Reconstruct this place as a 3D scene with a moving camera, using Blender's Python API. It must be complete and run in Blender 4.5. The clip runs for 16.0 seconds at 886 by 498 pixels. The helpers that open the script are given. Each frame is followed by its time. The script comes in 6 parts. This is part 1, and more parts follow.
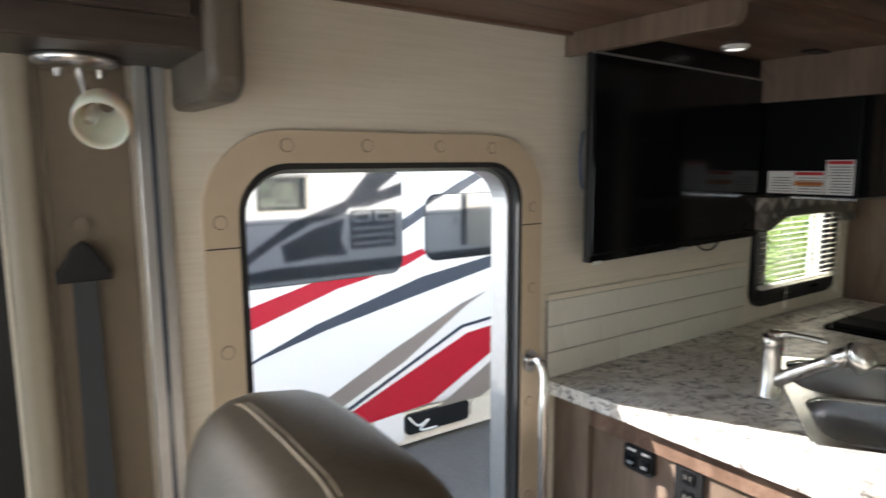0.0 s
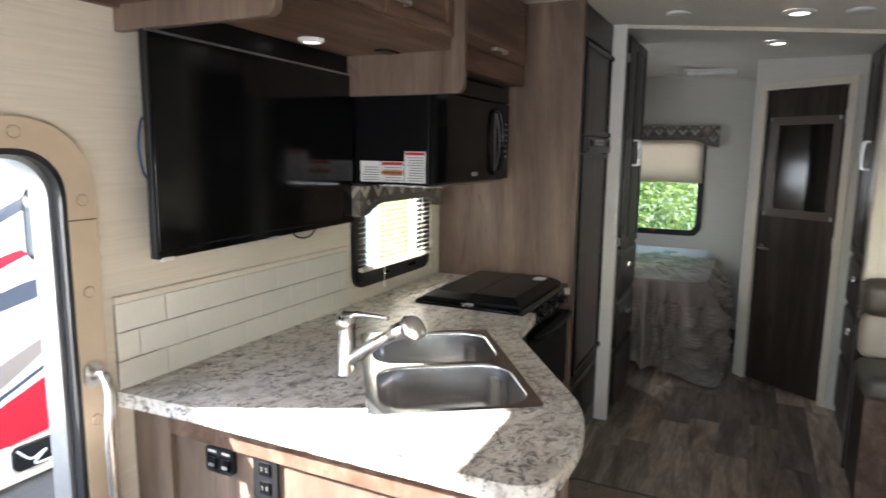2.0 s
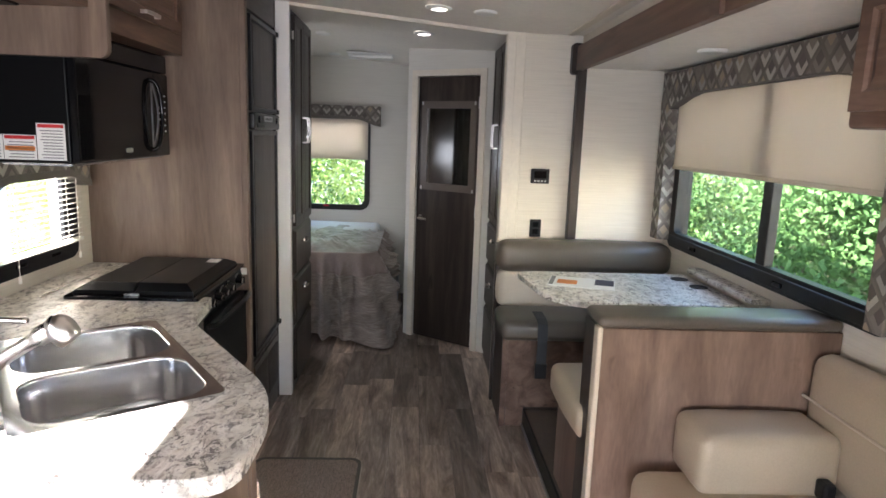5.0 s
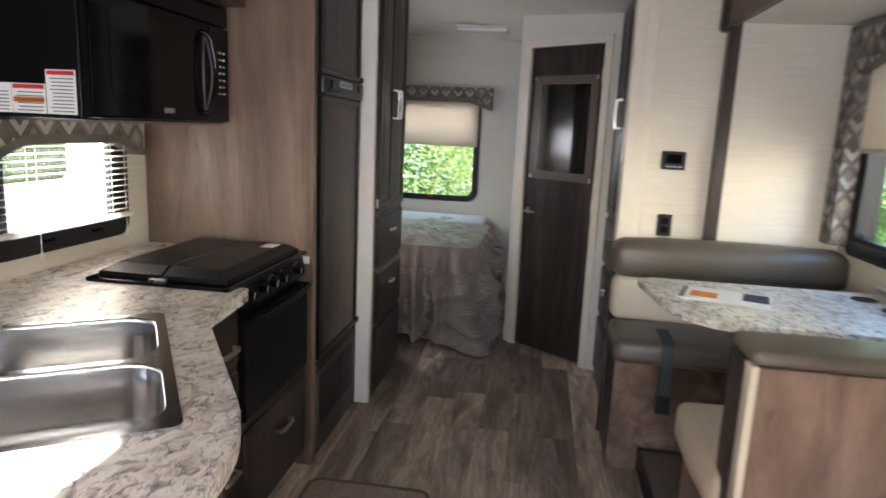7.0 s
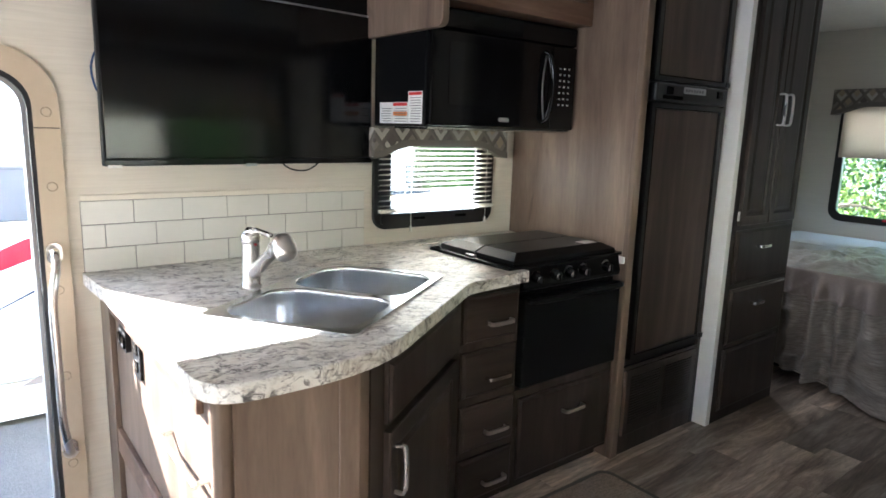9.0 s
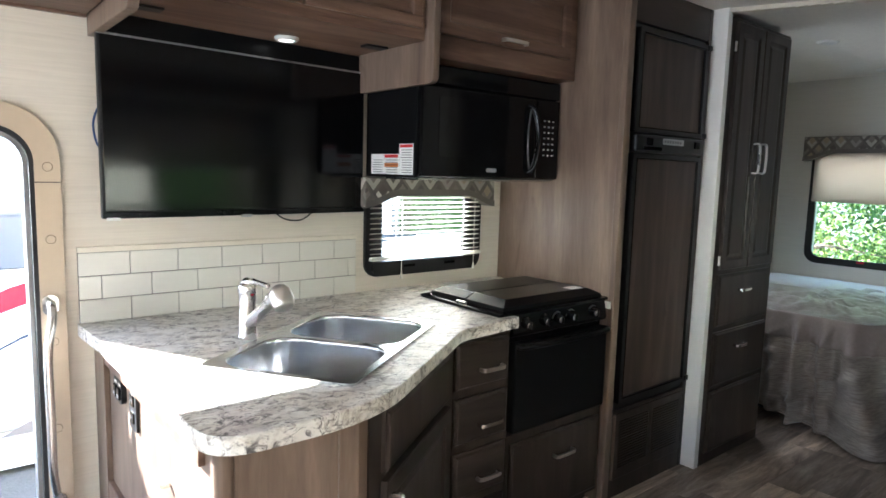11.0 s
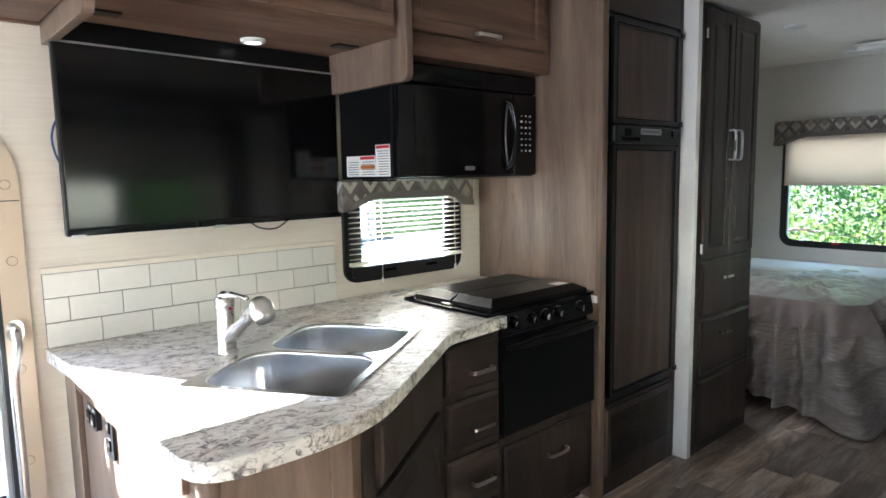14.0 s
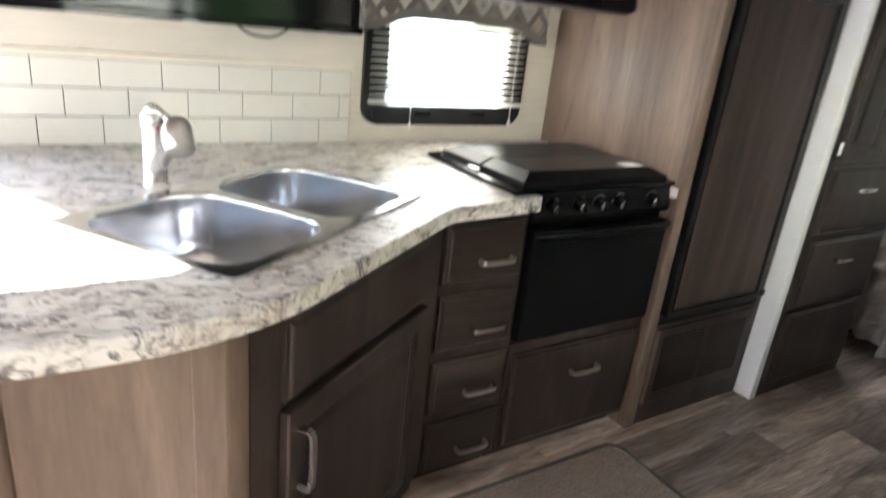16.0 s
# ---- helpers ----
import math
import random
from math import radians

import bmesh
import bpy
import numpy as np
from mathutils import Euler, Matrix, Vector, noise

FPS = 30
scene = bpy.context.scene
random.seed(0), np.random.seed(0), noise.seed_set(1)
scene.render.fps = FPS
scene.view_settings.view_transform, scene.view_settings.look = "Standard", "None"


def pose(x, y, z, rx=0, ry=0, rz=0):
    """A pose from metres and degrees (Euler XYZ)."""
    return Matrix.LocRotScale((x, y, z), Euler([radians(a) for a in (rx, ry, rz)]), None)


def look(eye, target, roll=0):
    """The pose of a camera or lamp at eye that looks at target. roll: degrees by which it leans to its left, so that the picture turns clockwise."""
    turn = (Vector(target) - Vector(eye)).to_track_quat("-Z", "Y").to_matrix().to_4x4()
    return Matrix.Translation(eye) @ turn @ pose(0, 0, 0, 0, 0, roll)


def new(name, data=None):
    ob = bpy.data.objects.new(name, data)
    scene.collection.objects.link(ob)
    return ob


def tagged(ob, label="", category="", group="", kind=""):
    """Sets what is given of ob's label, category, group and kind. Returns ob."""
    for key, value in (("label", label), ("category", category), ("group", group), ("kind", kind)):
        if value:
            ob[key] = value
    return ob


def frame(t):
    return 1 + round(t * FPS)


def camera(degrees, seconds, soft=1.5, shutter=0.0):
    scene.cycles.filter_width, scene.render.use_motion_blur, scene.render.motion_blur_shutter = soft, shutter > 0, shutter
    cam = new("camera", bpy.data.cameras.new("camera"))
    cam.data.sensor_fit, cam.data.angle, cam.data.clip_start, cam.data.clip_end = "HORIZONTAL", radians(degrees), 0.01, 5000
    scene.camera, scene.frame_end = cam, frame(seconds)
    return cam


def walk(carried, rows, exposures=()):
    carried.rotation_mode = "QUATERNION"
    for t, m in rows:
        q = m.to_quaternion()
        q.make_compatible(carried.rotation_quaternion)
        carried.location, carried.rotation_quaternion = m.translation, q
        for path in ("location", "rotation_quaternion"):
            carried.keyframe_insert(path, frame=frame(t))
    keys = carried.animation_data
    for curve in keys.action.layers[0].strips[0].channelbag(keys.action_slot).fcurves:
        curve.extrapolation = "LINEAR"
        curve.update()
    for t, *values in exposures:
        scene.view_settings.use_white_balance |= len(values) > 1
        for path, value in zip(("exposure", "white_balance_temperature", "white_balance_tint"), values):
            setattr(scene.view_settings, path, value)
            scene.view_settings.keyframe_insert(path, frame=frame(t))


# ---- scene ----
cam = camera(69.7, 16.0, soft=1.6, shutter=0.4)
PATH = [
    (0, (0.495, 0.467, 1.519), (1.636, 2.087, 1.249), -0.3),
    (0.5, (0.562, 0.424, 1.529), (1.946, 1.845, 1.272), -0.2),
    (1, (0.619, 0.378, 1.512), (2.162, 1.629, 1.278), -0.4),
    (1.5, (0.662, 0.35, 1.516), (2.327, 1.425, 1.247), -0.4),
    (2, (0.702, 0.306, 1.525), (2.48, 1.17, 1.219), 0.7),
    (2.5, (0.701, 0.321, 1.531), (2.584, 0.909, 1.2), 1.0),
    (3, (0.685, 0.325, 1.535), (2.627, 0.667, 1.2), 1.2),
    (3.5, (0.681, 0.31, 1.536), (2.648, 0.461, 1.204), 1.4),
    (4, (0.676, 0.293, 1.533), (2.65, 0.282, 1.21), 1.6),
    (4.2, (0.678, 0.294, 1.538), (2.651, 0.224, 1.216), 2.0),
    (6.3, (0.908, 0.287, 1.473), (2.868, 0.206, 1.082), 1.7),
    (6.5, (1.004, 0.243, 1.46), (2.963, 0.259, 1.058), 2.0),
    (7, (1.237, 0.17, 1.41), (3.182, 0.456, 1.04), 2.6),
    (7.5, (1.548, 0.097, 1.399), (3.391, 0.781, 1.029), 2.4),
    (8, (1.632, -0.249, 1.397), (3.17, 0.96, 0.98), 3.5),
    (8.5, (1.546, -0.45, 1.395), (2.804, 1.044, 0.965), 3.0),
    (9, (1.426, -0.509, 1.386), (2.637, 1.039, 1.016), 1.8),
    (9.5, (1.377, -0.526, 1.392), (2.621, 1.009, 1.078), 1.6),
    (10, (1.358, -0.528, 1.402), (2.625, 0.998, 1.145), 1.5),
    (10.2, (1.372, -0.542, 1.412), (2.632, 0.992, 1.17), 1.6),
    (12.5, (1.368, -0.491, 1.417), (2.651, 1.026, 1.184), 1.8),
    (13, (1.379, -0.488, 1.412), (2.704, 0.995, 1.206), 1.3),
    (13.5, (1.383, -0.483, 1.412), (2.708, 0.998, 1.186), 0.1),
    (14, (1.39, -0.468, 1.409), (2.711, 1.016, 1.174), -1.0),
    (14.5, (1.414, -0.452, 1.4), (2.738, 1.026, 1.155), -0.3),
    (15, (1.477, -0.404, 1.397), (2.787, 1.083, 1.13), 0.8),
    (15.5, (1.658, -0.344, 1.385), (2.897, 1.19, 1.049), 2.5),
    (16, (1.91, -0.208, 1.329), (2.941, 1.362, 0.643), 6.3),
]
EXPOSURES = [(0.0, 2.4, 6350, 9), (0.5, 2.8, 6300, 12), (1.5, 3.35, 6200, 9), (2.5, 3.95, 6250, 15), (4.0, 4.2, 6300, 17), (6.5, 3.9, 6200, 17), (7.0, 4.1, 6350, 18), (7.6, 4.3, 6350, 18), (8.1, 4.88, 6150, 16), (8.6, 4.55, 5850, 15), (9.2, 3.9, 5850, 9), (10.0, 4.08, 5800, 9), (12.5, 4.15, 5800, 10), (13.5, 4.28, 5800, 10), (15.4, 4.15, 5750, 9), (16.0, 4.65, 5950, 12)]
walk(cam, [(t, look(eye, target, roll)) for t, eye, target, roll in PATH], EXPOSURES)

# ---- light ----
SUN_WAY = Vector((0.41, -0.80, -0.46)).normalized()
world = bpy.data.worlds.new("sky")
world.use_nodes = True
scene.world = world
wn = world.node_tree
sky = wn.nodes.new("ShaderNodeTexSky")
sky.sky_type, sky.sun_disc = "NISHITA", False
sky.sun_elevation = math.asin(-SUN_WAY.z)
sky.sun_rotation = math.atan2(-SUN_WAY.x, -SUN_WAY.y)
wn.links.new(sky.outputs[0], wn.nodes["Background"].inputs[0])
wn.nodes["Background"].inputs[1].default_value = 0.15
sun = new("sun", bpy.data.lights.new("sun", "SUN"))
sun.data.energy, sun.data.angle, sun.data.color = 5.0, radians(0.55), (1.0, 0.95, 0.88)
sun.matrix_world = look((0, 0, 8), Vector((0, 0, 8)) + SUN_WAY)


def window_lamp(name, eye, target, w, h, watts, color=(0.93, 0.97, 1.0)):
    d = bpy.data.lights.new(name, "AREA")
    d.shape, d.size, d.size_y, d.energy, d.color = "RECTANGLE", w, h, watts, color
    ob = new(name, d)
    ob.matrix_world = look(eye, target)
    return ob


# daylight entering by the windscreen and the cab's side windows
window_lamp("windscreen_daylight", (-1.42, 0.58, 1.15), (1.0, 0.58, 1.0), 1.7, 0.62, 3.7)
window_lamp("driver_window_daylight", (-0.35, -0.53, 1.15), (-0.35, 1.0, 1.0), 0.8, 0.5, 0.7)


# daylight behind the drawn shades of the rear and dinette windows
window_lamp("rear_window_daylight", (6.742, 1.10, 1.46), (5.0, 1.10, 1.3), 0.66, 0.28, 0.48)
window_lamp("bedroom_side_window_daylight", (5.38, 1.727, 1.25), (5.25, 0.2, 0.55), 0.7, 0.45, 0.62)
window_lamp("dinette_window_daylight", (3.28, -1.174, 1.60), (3.28, 0.5, 1.4), 1.5, 0.34, 0.30)


# ---- materials ----
class Mat:
    """A small builder for node materials in object space (metres)."""

    def __init__(self, name, color=(0.5, 0.5, 0.5), rough=0.5, metal=0.0, coat=0.0, spec=0.5):
        self.m = bpy.data.materials.new(name)
        self.m.use_nodes = True
        self.t = self.m.node_tree
        self.b = self.t.nodes["Principled BSDF"]
        self.set("Base Color", (*color, 1))
        self.set("Roughness", rough)
        self.set("Metallic", metal)
        self.set("Coat Weight", coat)
        self.set("Specular IOR Level", spec)

    def set(self, key, v):
        self.b.inputs[key].default_value = v
        return self

    def node(self, kind, **kw):
        n = self.t.nodes.new(kind)
        for k, v in kw.items():
            n.inputs[k.replace("_", " ")].default_value = v
        return n

    def link(self, a, b):
        self.t.links.new(a, b)

    def coords(self, scale=(1, 1, 1), turn=(0, 0, 0), island=False):
        tc = self.node("ShaderNodeTexCoord")
        mp = self.node("ShaderNodeMapping")
        mp.inputs["Scale"].default_value = scale
        mp.inputs["Rotation"].default_value = [radians(a) for a in turn]
        self.link(tc.outputs["Object"], mp.inputs["Vector"])
        if island:
            oi = self.node("ShaderNodeObjectInfo")
            mul = self.t.nodes.new("ShaderNodeMath")
            mul.operation = "MULTIPLY"
            mul.inputs[1].default_value = 37.0
            self.link(oi.outputs["Random"], mul.inputs[0])
            self.link(mul.outputs[0], mp.inputs["Location"])
        return mp.outputs[0]

    def noise(self, vec, scale, detail=4.0, rough=0.55, dist=0.0):
        n = self.node("ShaderNodeTexNoise", Scale=scale, Detail=detail, Roughness=rough, Distortion=dist)
        self.link(vec, n.inputs["Vector"])
        return n.outputs["Fac"]

    def ramp(self, fac, stops):
        r = self.t.nodes.new("ShaderNodeValToRGB")
        el = r.color_ramp.elements
        while len(el) < len(stops):
            el.new(0.5)
        for e, (p, c) in zip(el, stops):
            e.position, e.color = p, (*c, 1) if len(c) == 3 else c
        self.link(fac, r.inputs[0])
        return r.outputs[0]

    def mix(self, fac, a, b, mode="MIX"):
        n = self.t.nodes.new("ShaderNodeMix")
        n.data_type, n.blend_type = "RGBA", mode
        for sock, v in ((n.inputs[0], fac), (n.inputs[6], a), (n.inputs[7], b)):
            if isinstance(v, (int, float)):
                sock.default_value = v
            elif isinstance(v, tuple):
                sock.default_value = (*v, 1)
            else:
                self.link(v, sock)
        return n.outputs[2]

    def color(self, sock):
        self.link(sock, self.b.inputs["Base Color"])
        return self

    def rough(self, fac, lo, hi):
        mr = self.t.nodes.new("ShaderNodeMapRange")
        mr.inputs[3].default_value, mr.inputs[4].default_value = lo, hi
        self.link(fac, mr.inputs[0])
        self.link(mr.outputs[0], self.b.inputs["Roughness"])
        return self

    def bump(self, fac, strength=0.2, distance=0.002):
        b = self.node("ShaderNodeBump", Strength=strength, Distance=distance)
        self.link(fac, b.inputs["Height"])
        self.link(b.outputs[0], self.b.inputs["Normal"])
        return self


def wood(name, dark, mid, light, scale, rough=0.45, coat=0.0):
    """Wood-print laminate; scale stretches the grain along the axis with the small number."""
    m = Mat(name, mid, rough, coat=coat, spec=0.36)
    v = m.coords(scale)
    broad = m.noise(v, 2.0, 6.0, 0.55, 0.9)
    fine = m.noise(v, 26.0, 5.0, 0.6, 0.2)
    c = m.ramp(broad, [(0.33, dark), (0.5, mid), (0.67, light)])
    f = m.ramp(fine, [(0.32, (0.80, 0.79, 0.78)), (0.62, (1, 1, 1))])
    c = m.mix(0.8, c, f, "MULTIPLY")
    k = m.noise(m.coords((scale[0] * 0.9, scale[1] * 0.9, scale[2] * 3.2)), 2.1, 2.0, 0.4, 1.8)
    knots = m.ramp(k, [(0.22, (0.45, 0.42, 0.40)), (0.31, (1, 1, 1))])
    m.color(m.mix(0.85, c, knots, "MULTIPLY"))
    m.rough(fine, rough - 0.06, rough + 0.1)
    m.bump(fine, 0.08, 0.001)
    return m.m


UP = (5.0, 5.0, 0.5)
ALONG_X = (0.5, 5.0, 5.0)
WOOD_PANEL = wood("wood_panel", (0.110, 0.076, 0.056), (0.174, 0.123, 0.092), (0.248, 0.182, 0.139), (3.6, 3.6, 0.45), 0.42)
WOOD_BENCH = wood("wood_bench_panel", (0.130, 0.081, 0.058), (0.212, 0.137, 0.100), (0.292, 0.196, 0.147), (3.2, 3.2, 0.7), 0.42)
WOOD_RAIL = wood("wood_rail", (0.082, 0.046, 0.031), (0.15, 0.09, 0.063), (0.225, 0.144, 0.104), ALONG_X, 0.42)
WOOD_DARK = wood("wood_dark", (0.021, 0.0142, 0.0113), (0.038, 0.0270, 0.0217), (0.061, 0.0445, 0.0362), UP, 0.36)
WOOD_DARK_X = wood("wood_dark_lengthwise", (0.021, 0.0142, 0.0113), (0.038, 0.0270, 0.0217), (0.061, 0.0445, 0.0362), ALONG_X, 0.36)


def wallpaper(name, color, dark):
    m = Mat(name, color, 0.62)
    v = m.coords((5, 5, 160))
    weave = m.noise(v, 1.0, 3.0, 0.6)
    big = m.noise(m.coords((1, 1, 1)), 1.4, 3.0, 0.5)
    c = m.ramp(weave, [(0.32, dark), (0.62, color)])
    m.color(m.mix(0.12, c, m.ramp(big, [(0.3, (0.75, 0.72, 0.68)), (0.7, (1, 1, 1))]), "MULTIPLY"))
    m.bump(weave, 0.08, 0.0006)
    return m.m


WALL = wallpaper("wall_vinyl", (0.71, 0.652, 0.56), (0.65, 0.592, 0.505))
WALL_COOL = wallpaper("bedroom_wall_vinyl", (0.68, 0.66, 0.61), (0.64, 0.62, 0.57))


def plain(name, color, rough=0.5, metal=0.0, coat=0.0, spec=0.5, grain=0.08, scale=40.0, bump=0.05):
    m = Mat(name, color, rough, metal, coat, spec)
    v = m.coords()
    f = m.noise(v, scale, 5.0)
    g = m.noise(v, 2.3, 3.0)
    lo = tuple(c * (1 - grain) for c in color)
    hi = tuple(min(1, c * (1 + grain)) for c in color)
    c = m.mix(0.5, m.ramp(f, [(0.3, lo), (0.7, hi)]), m.ramp(g, [(0.3, lo), (0.7, hi)]))
    m.color(c)
    m.rough(g, max(0.02, rough - 0.06), min(1, rough + 0.06))
    if bump:
        m.bump(f, bump, 0.001)
    return m.m


CEILING = plain("ceiling_vinyl", (0.80, 0.765, 0.70), 0.6)
CREAM = plain("cream_trim", (0.72, 0.66, 0.56), 0.45)
FRAME_TAN = plain("tan_plastic", (0.55, 0.445, 0.325), 0.42, grain=0.04)
BLACK_GLOSS = plain("black_gloss", (0.006, 0.006, 0.0065), 0.08, spec=0.22, grain=0.02, bump=0)
BLACK_ENAMEL = plain("black_enamel", (0.006, 0.006, 0.0065), 0.30, spec=0.12, grain=0.05, bump=0.02)
FRIDGE_GREY = plain("dark_grey_metal", (0.16, 0.16, 0.165), 0.3, 0.8)
BLACK = plain("black_plastic", (0.010, 0.010, 0.011), 0.42, spec=0.3)
RUBBER = plain("black_rubber", (0.013, 0.013, 0.014), 0.6)
SCREEN = plain("screen_glass", (0.003, 0.003, 0.0035), 0.11, spec=0.32, grain=0.0, bump=0)
WHITE_PLASTIC = plain("white_plastic", (0.76, 0.75, 0.72), 0.4, grain=0.03)
CHROME = plain("polished_chrome", (0.72, 0.70, 0.68), 0.27, 1.0, grain=0.03, bump=0)
NICKEL = plain("brushed_nickel", (0.62, 0.60, 0.57), 0.28, 1.0)
ALU = plain("grey_aluminium", (0.50, 0.51, 0.52), 0.35, 0.9)
LEATHER_DARK = plain("dark_taupe_leather", (0.105, 0.088, 0.070), 0.38, grain=0.18, scale=160, bump=0.35)
LEATHER_TAN = plain("tan_leather", (0.43, 0.345, 0.25), 0.46, grain=0.1, scale=160, bump=0.3)
LEATHER_CREAM = plain("cream_leather", (0.55, 0.47, 0.37), 0.5, grain=0.1, scale=160, bump=0.3)
SHADE = plain("shade_fabric", (0.60, 0.52, 0.43), 0.85, grain=0.06, scale=300, bump=0.2)
st = SHADE.node_tree
sb = st.nodes["Principled BSDF"]
thin = st.nodes.new("ShaderNodeBsdfTranslucent")
thin.inputs[0].default_value = (0.55, 0.50, 0.44, 1)
both = st.nodes.new("ShaderNodeMixShader")
both.inputs[0].default_value = 0.35
st.links.new(sb.outputs[0], both.inputs[1])
st.links.new(thin.outputs[0], both.inputs[2])
st.links.new(both.outputs[0], st.nodes["Material Output"].inputs[0])
WEB = plain("belt_webbing", (0.035, 0.038, 0.042), 0.7, scale=300, bump=0.4)
TILE = plain("white_tile", (0.72, 0.70, 0.64), 0.22, grain=0.03)
GROUT = plain("dark_grout", (0.10, 0.095, 0.085), 0.9)


def steel():
    m = Mat("brushed_steel", (0.56, 0.55, 0.53), 0.24, 1.0)
    n = m.noise(m.coords((1, 1, 1)), 9.0, 3.0)
    m.color(m.ramp(n, [(0.3, (0.63, 0.635, 0.645)), (0.7, (0.69, 0.695, 0.705))]))
    m.rough(n, 0.15, 0.21)
    m.set("Anisotropic", 0.65)
    return m.m


STEEL = steel()


def granite():
    """Laminate printed as white granite with dark drifting flecks."""
    m = Mat("granite_laminate", (0.6, 0.57, 0.52), 0.26, spec=0.5)
    v = m.coords((1.15, 1.75, 1.5), (0, 0, 28))
    drift = m.noise(v, 7.0, 3.0, 0.6, 1.0)
    fleck = m.noise(v, 22.0, 10.0, 0.76, 1.3)
    soft = m.noise(v, 10.0, 8.0, 0.72, 1.8)
    base = m.ramp(drift, [(0.3, (0.62, 0.58, 0.52)), (0.5, (0.75, 0.72, 0.67)), (0.7, (0.82, 0.80, 0.77))])
    mask = m.ramp(fleck, [(0.385, (0.06, 0.055, 0.06)), (0.435, (0.25, 0.235, 0.24)), (0.485, (1, 1, 1))])
    grey = m.ramp(soft, [(0.36, (0.46, 0.43, 0.42)), (0.42, (0.76, 0.73, 0.71)), (0.48, (1, 1, 1))])
    warm = m.ramp(m.noise(v, 15.0, 4.0, 0.6, 0.8), [(0.62, (1, 1, 1)), (0.76, (0.76, 0.69, 0.61))])
    clump = m.ramp(m.noise(v, 5.0, 4.0, 0.6, 1.4), [(0.44, (0, 0, 0)), (0.56, (0.4, 0.4, 0.4)), (0.68, (1, 1, 1))])
    mask = m.mix(clump, mask, (1.0, 1.0, 1.0))
    cloud = m.ramp(m.noise(v, 9.0, 6.0, 0.65, 1.0), [(0.36, (0.66, 0.65, 0.66)), (0.50, (1, 1, 1))])
    c = m.mix(1.0, m.mix(1.0, base, mask, "MULTIPLY"), grey, "MULTIPLY")
    c = m.mix(0.8, c, cloud, "MULTIPLY")
    m.color(m.mix(1.0, c, warm, "MULTIPLY"))
    m.rough(fleck, 0.27, 0.40)
    return m.m


GRANITE = granite()


def plank_wood():
    m = Mat("vinyl_plank", (0.2, 0.16, 0.13), 0.36)
    v = m.coords((1.0, 7.0, 7.0), island=True)
    broad = m.noise(v, 2.0, 6.0, 0.66, 0.9)
    fine = m.noise(v, 11.0, 6.0, 0.72, 0.4)
    c = m.ramp(broad, [(0.31, (0.14, 0.102, 0.081)), (0.5, (0.38, 0.30, 0.244)), (0.69, (0.68, 0.575, 0.49))])
    c = m.mix(0.8, c, m.ramp(fine, [(0.3, (0.5, 0.47, 0.45)), (0.62, (1, 1, 1))]), "MULTIPLY")
    oi = m.node("ShaderNodeObjectInfo")
    tone = m.ramp(oi.outputs["Random"], [(0.0, (0.55, 0.54, 0.53)), (0.5, (0.95, 0.93, 0.90)), (1.0, (1.9, 1.86, 1.8))])
    m.color(m.mix(1.0, c, tone, "MULTIPLY"))
    m.rough(fine, 0.28, 0.46)
    m.bump(fine, 0.2, 0.001)
    return m.m


PLANK = plank_wood()


def glass(name, tint=(0.9, 0.95, 0.93)):
    m = bpy.data.materials.new(name)
    m.use_nodes = True
    t = m.node_tree
    t.nodes.remove(t.nodes["Principled BSDF"])
    tr = t.nodes.new("ShaderNodeBsdfTransparent")
    gl = t.nodes.new("ShaderNodeBsdfGlossy")
    gl.inputs["Roughness"].default_value = 0.02
    tr.inputs[0].default_value = (*tint, 1)
    lw = t.nodes.new("ShaderNodeLayerWeight")
    pw = t.nodes.new("ShaderNodeMath")
    pw.operation = "POWER"
    pw.inputs[1].default_value = 5.0
    t.links.new(lw.outputs["Facing"], pw.inputs[0])
    fr = t.nodes.new("ShaderNodeMath")
    fr.operation = "MULTIPLY_ADD"
    fr.inputs[1].default_value, fr.inputs[2].default_value = 0.9, 0.03
    t.links.new(pw.outputs[0], fr.inputs[0])
    mx = t.nodes.new("ShaderNodeMixShader")
    t.links.new(fr.outputs[0], mx.inputs[0])
    t.links.new(tr.outputs[0], mx.inputs[1])
    t.links.new(gl.outputs[0], mx.inputs[2])
    t.links.new(mx.outputs[0], t.nodes["Material Output"].inputs[0])
    return m


GLASS = glass("window_glass")
GLASS_DARK = glass("tinted_glass", (0.35, 0.38, 0.38))


# ---- mesh helpers ----
def base_of(ob):
    v = Vector((0, 0, 0))
    while ob is not None:
        v += ob.location
        ob = ob.parent
    return v


def part(name, bm, material, parent=None, label="", smooth=False):
    """Links a bmesh in world metres as one mesh object under a thing or a part."""
    me = bpy.data.meshes.new(name)
    bmesh.ops.recalc_face_normals(bm, faces=bm.faces)
    bm.to_mesh(me)
    bm.free()
    me.materials.append(material)
    for p in me.polygons:
        p.use_smooth = smooth
    ob = new(name, me)
    if parent is not None:
        me.transform(Matrix.Translation(-base_of(parent)))
        ob.parent = parent
    if label:
        ob["label"] = label
    return ob


def thing(name, at, label, category, group="", kind=""):
    ob = new(name)
    ob.location = at
    ob.empty_display_size = 0.05
    return tagged(ob, label, category, group, kind)


def solo(name, bm, material, label, category, smooth=False, group="", kind=""):
    return tagged(part(name, bm, material, None, "", smooth), label, category, group, kind)


def structure(name, bm, material, label="", smooth=False):
    ob = part(name, bm, material, None, label, smooth)
    return tagged(ob, kind="structure")


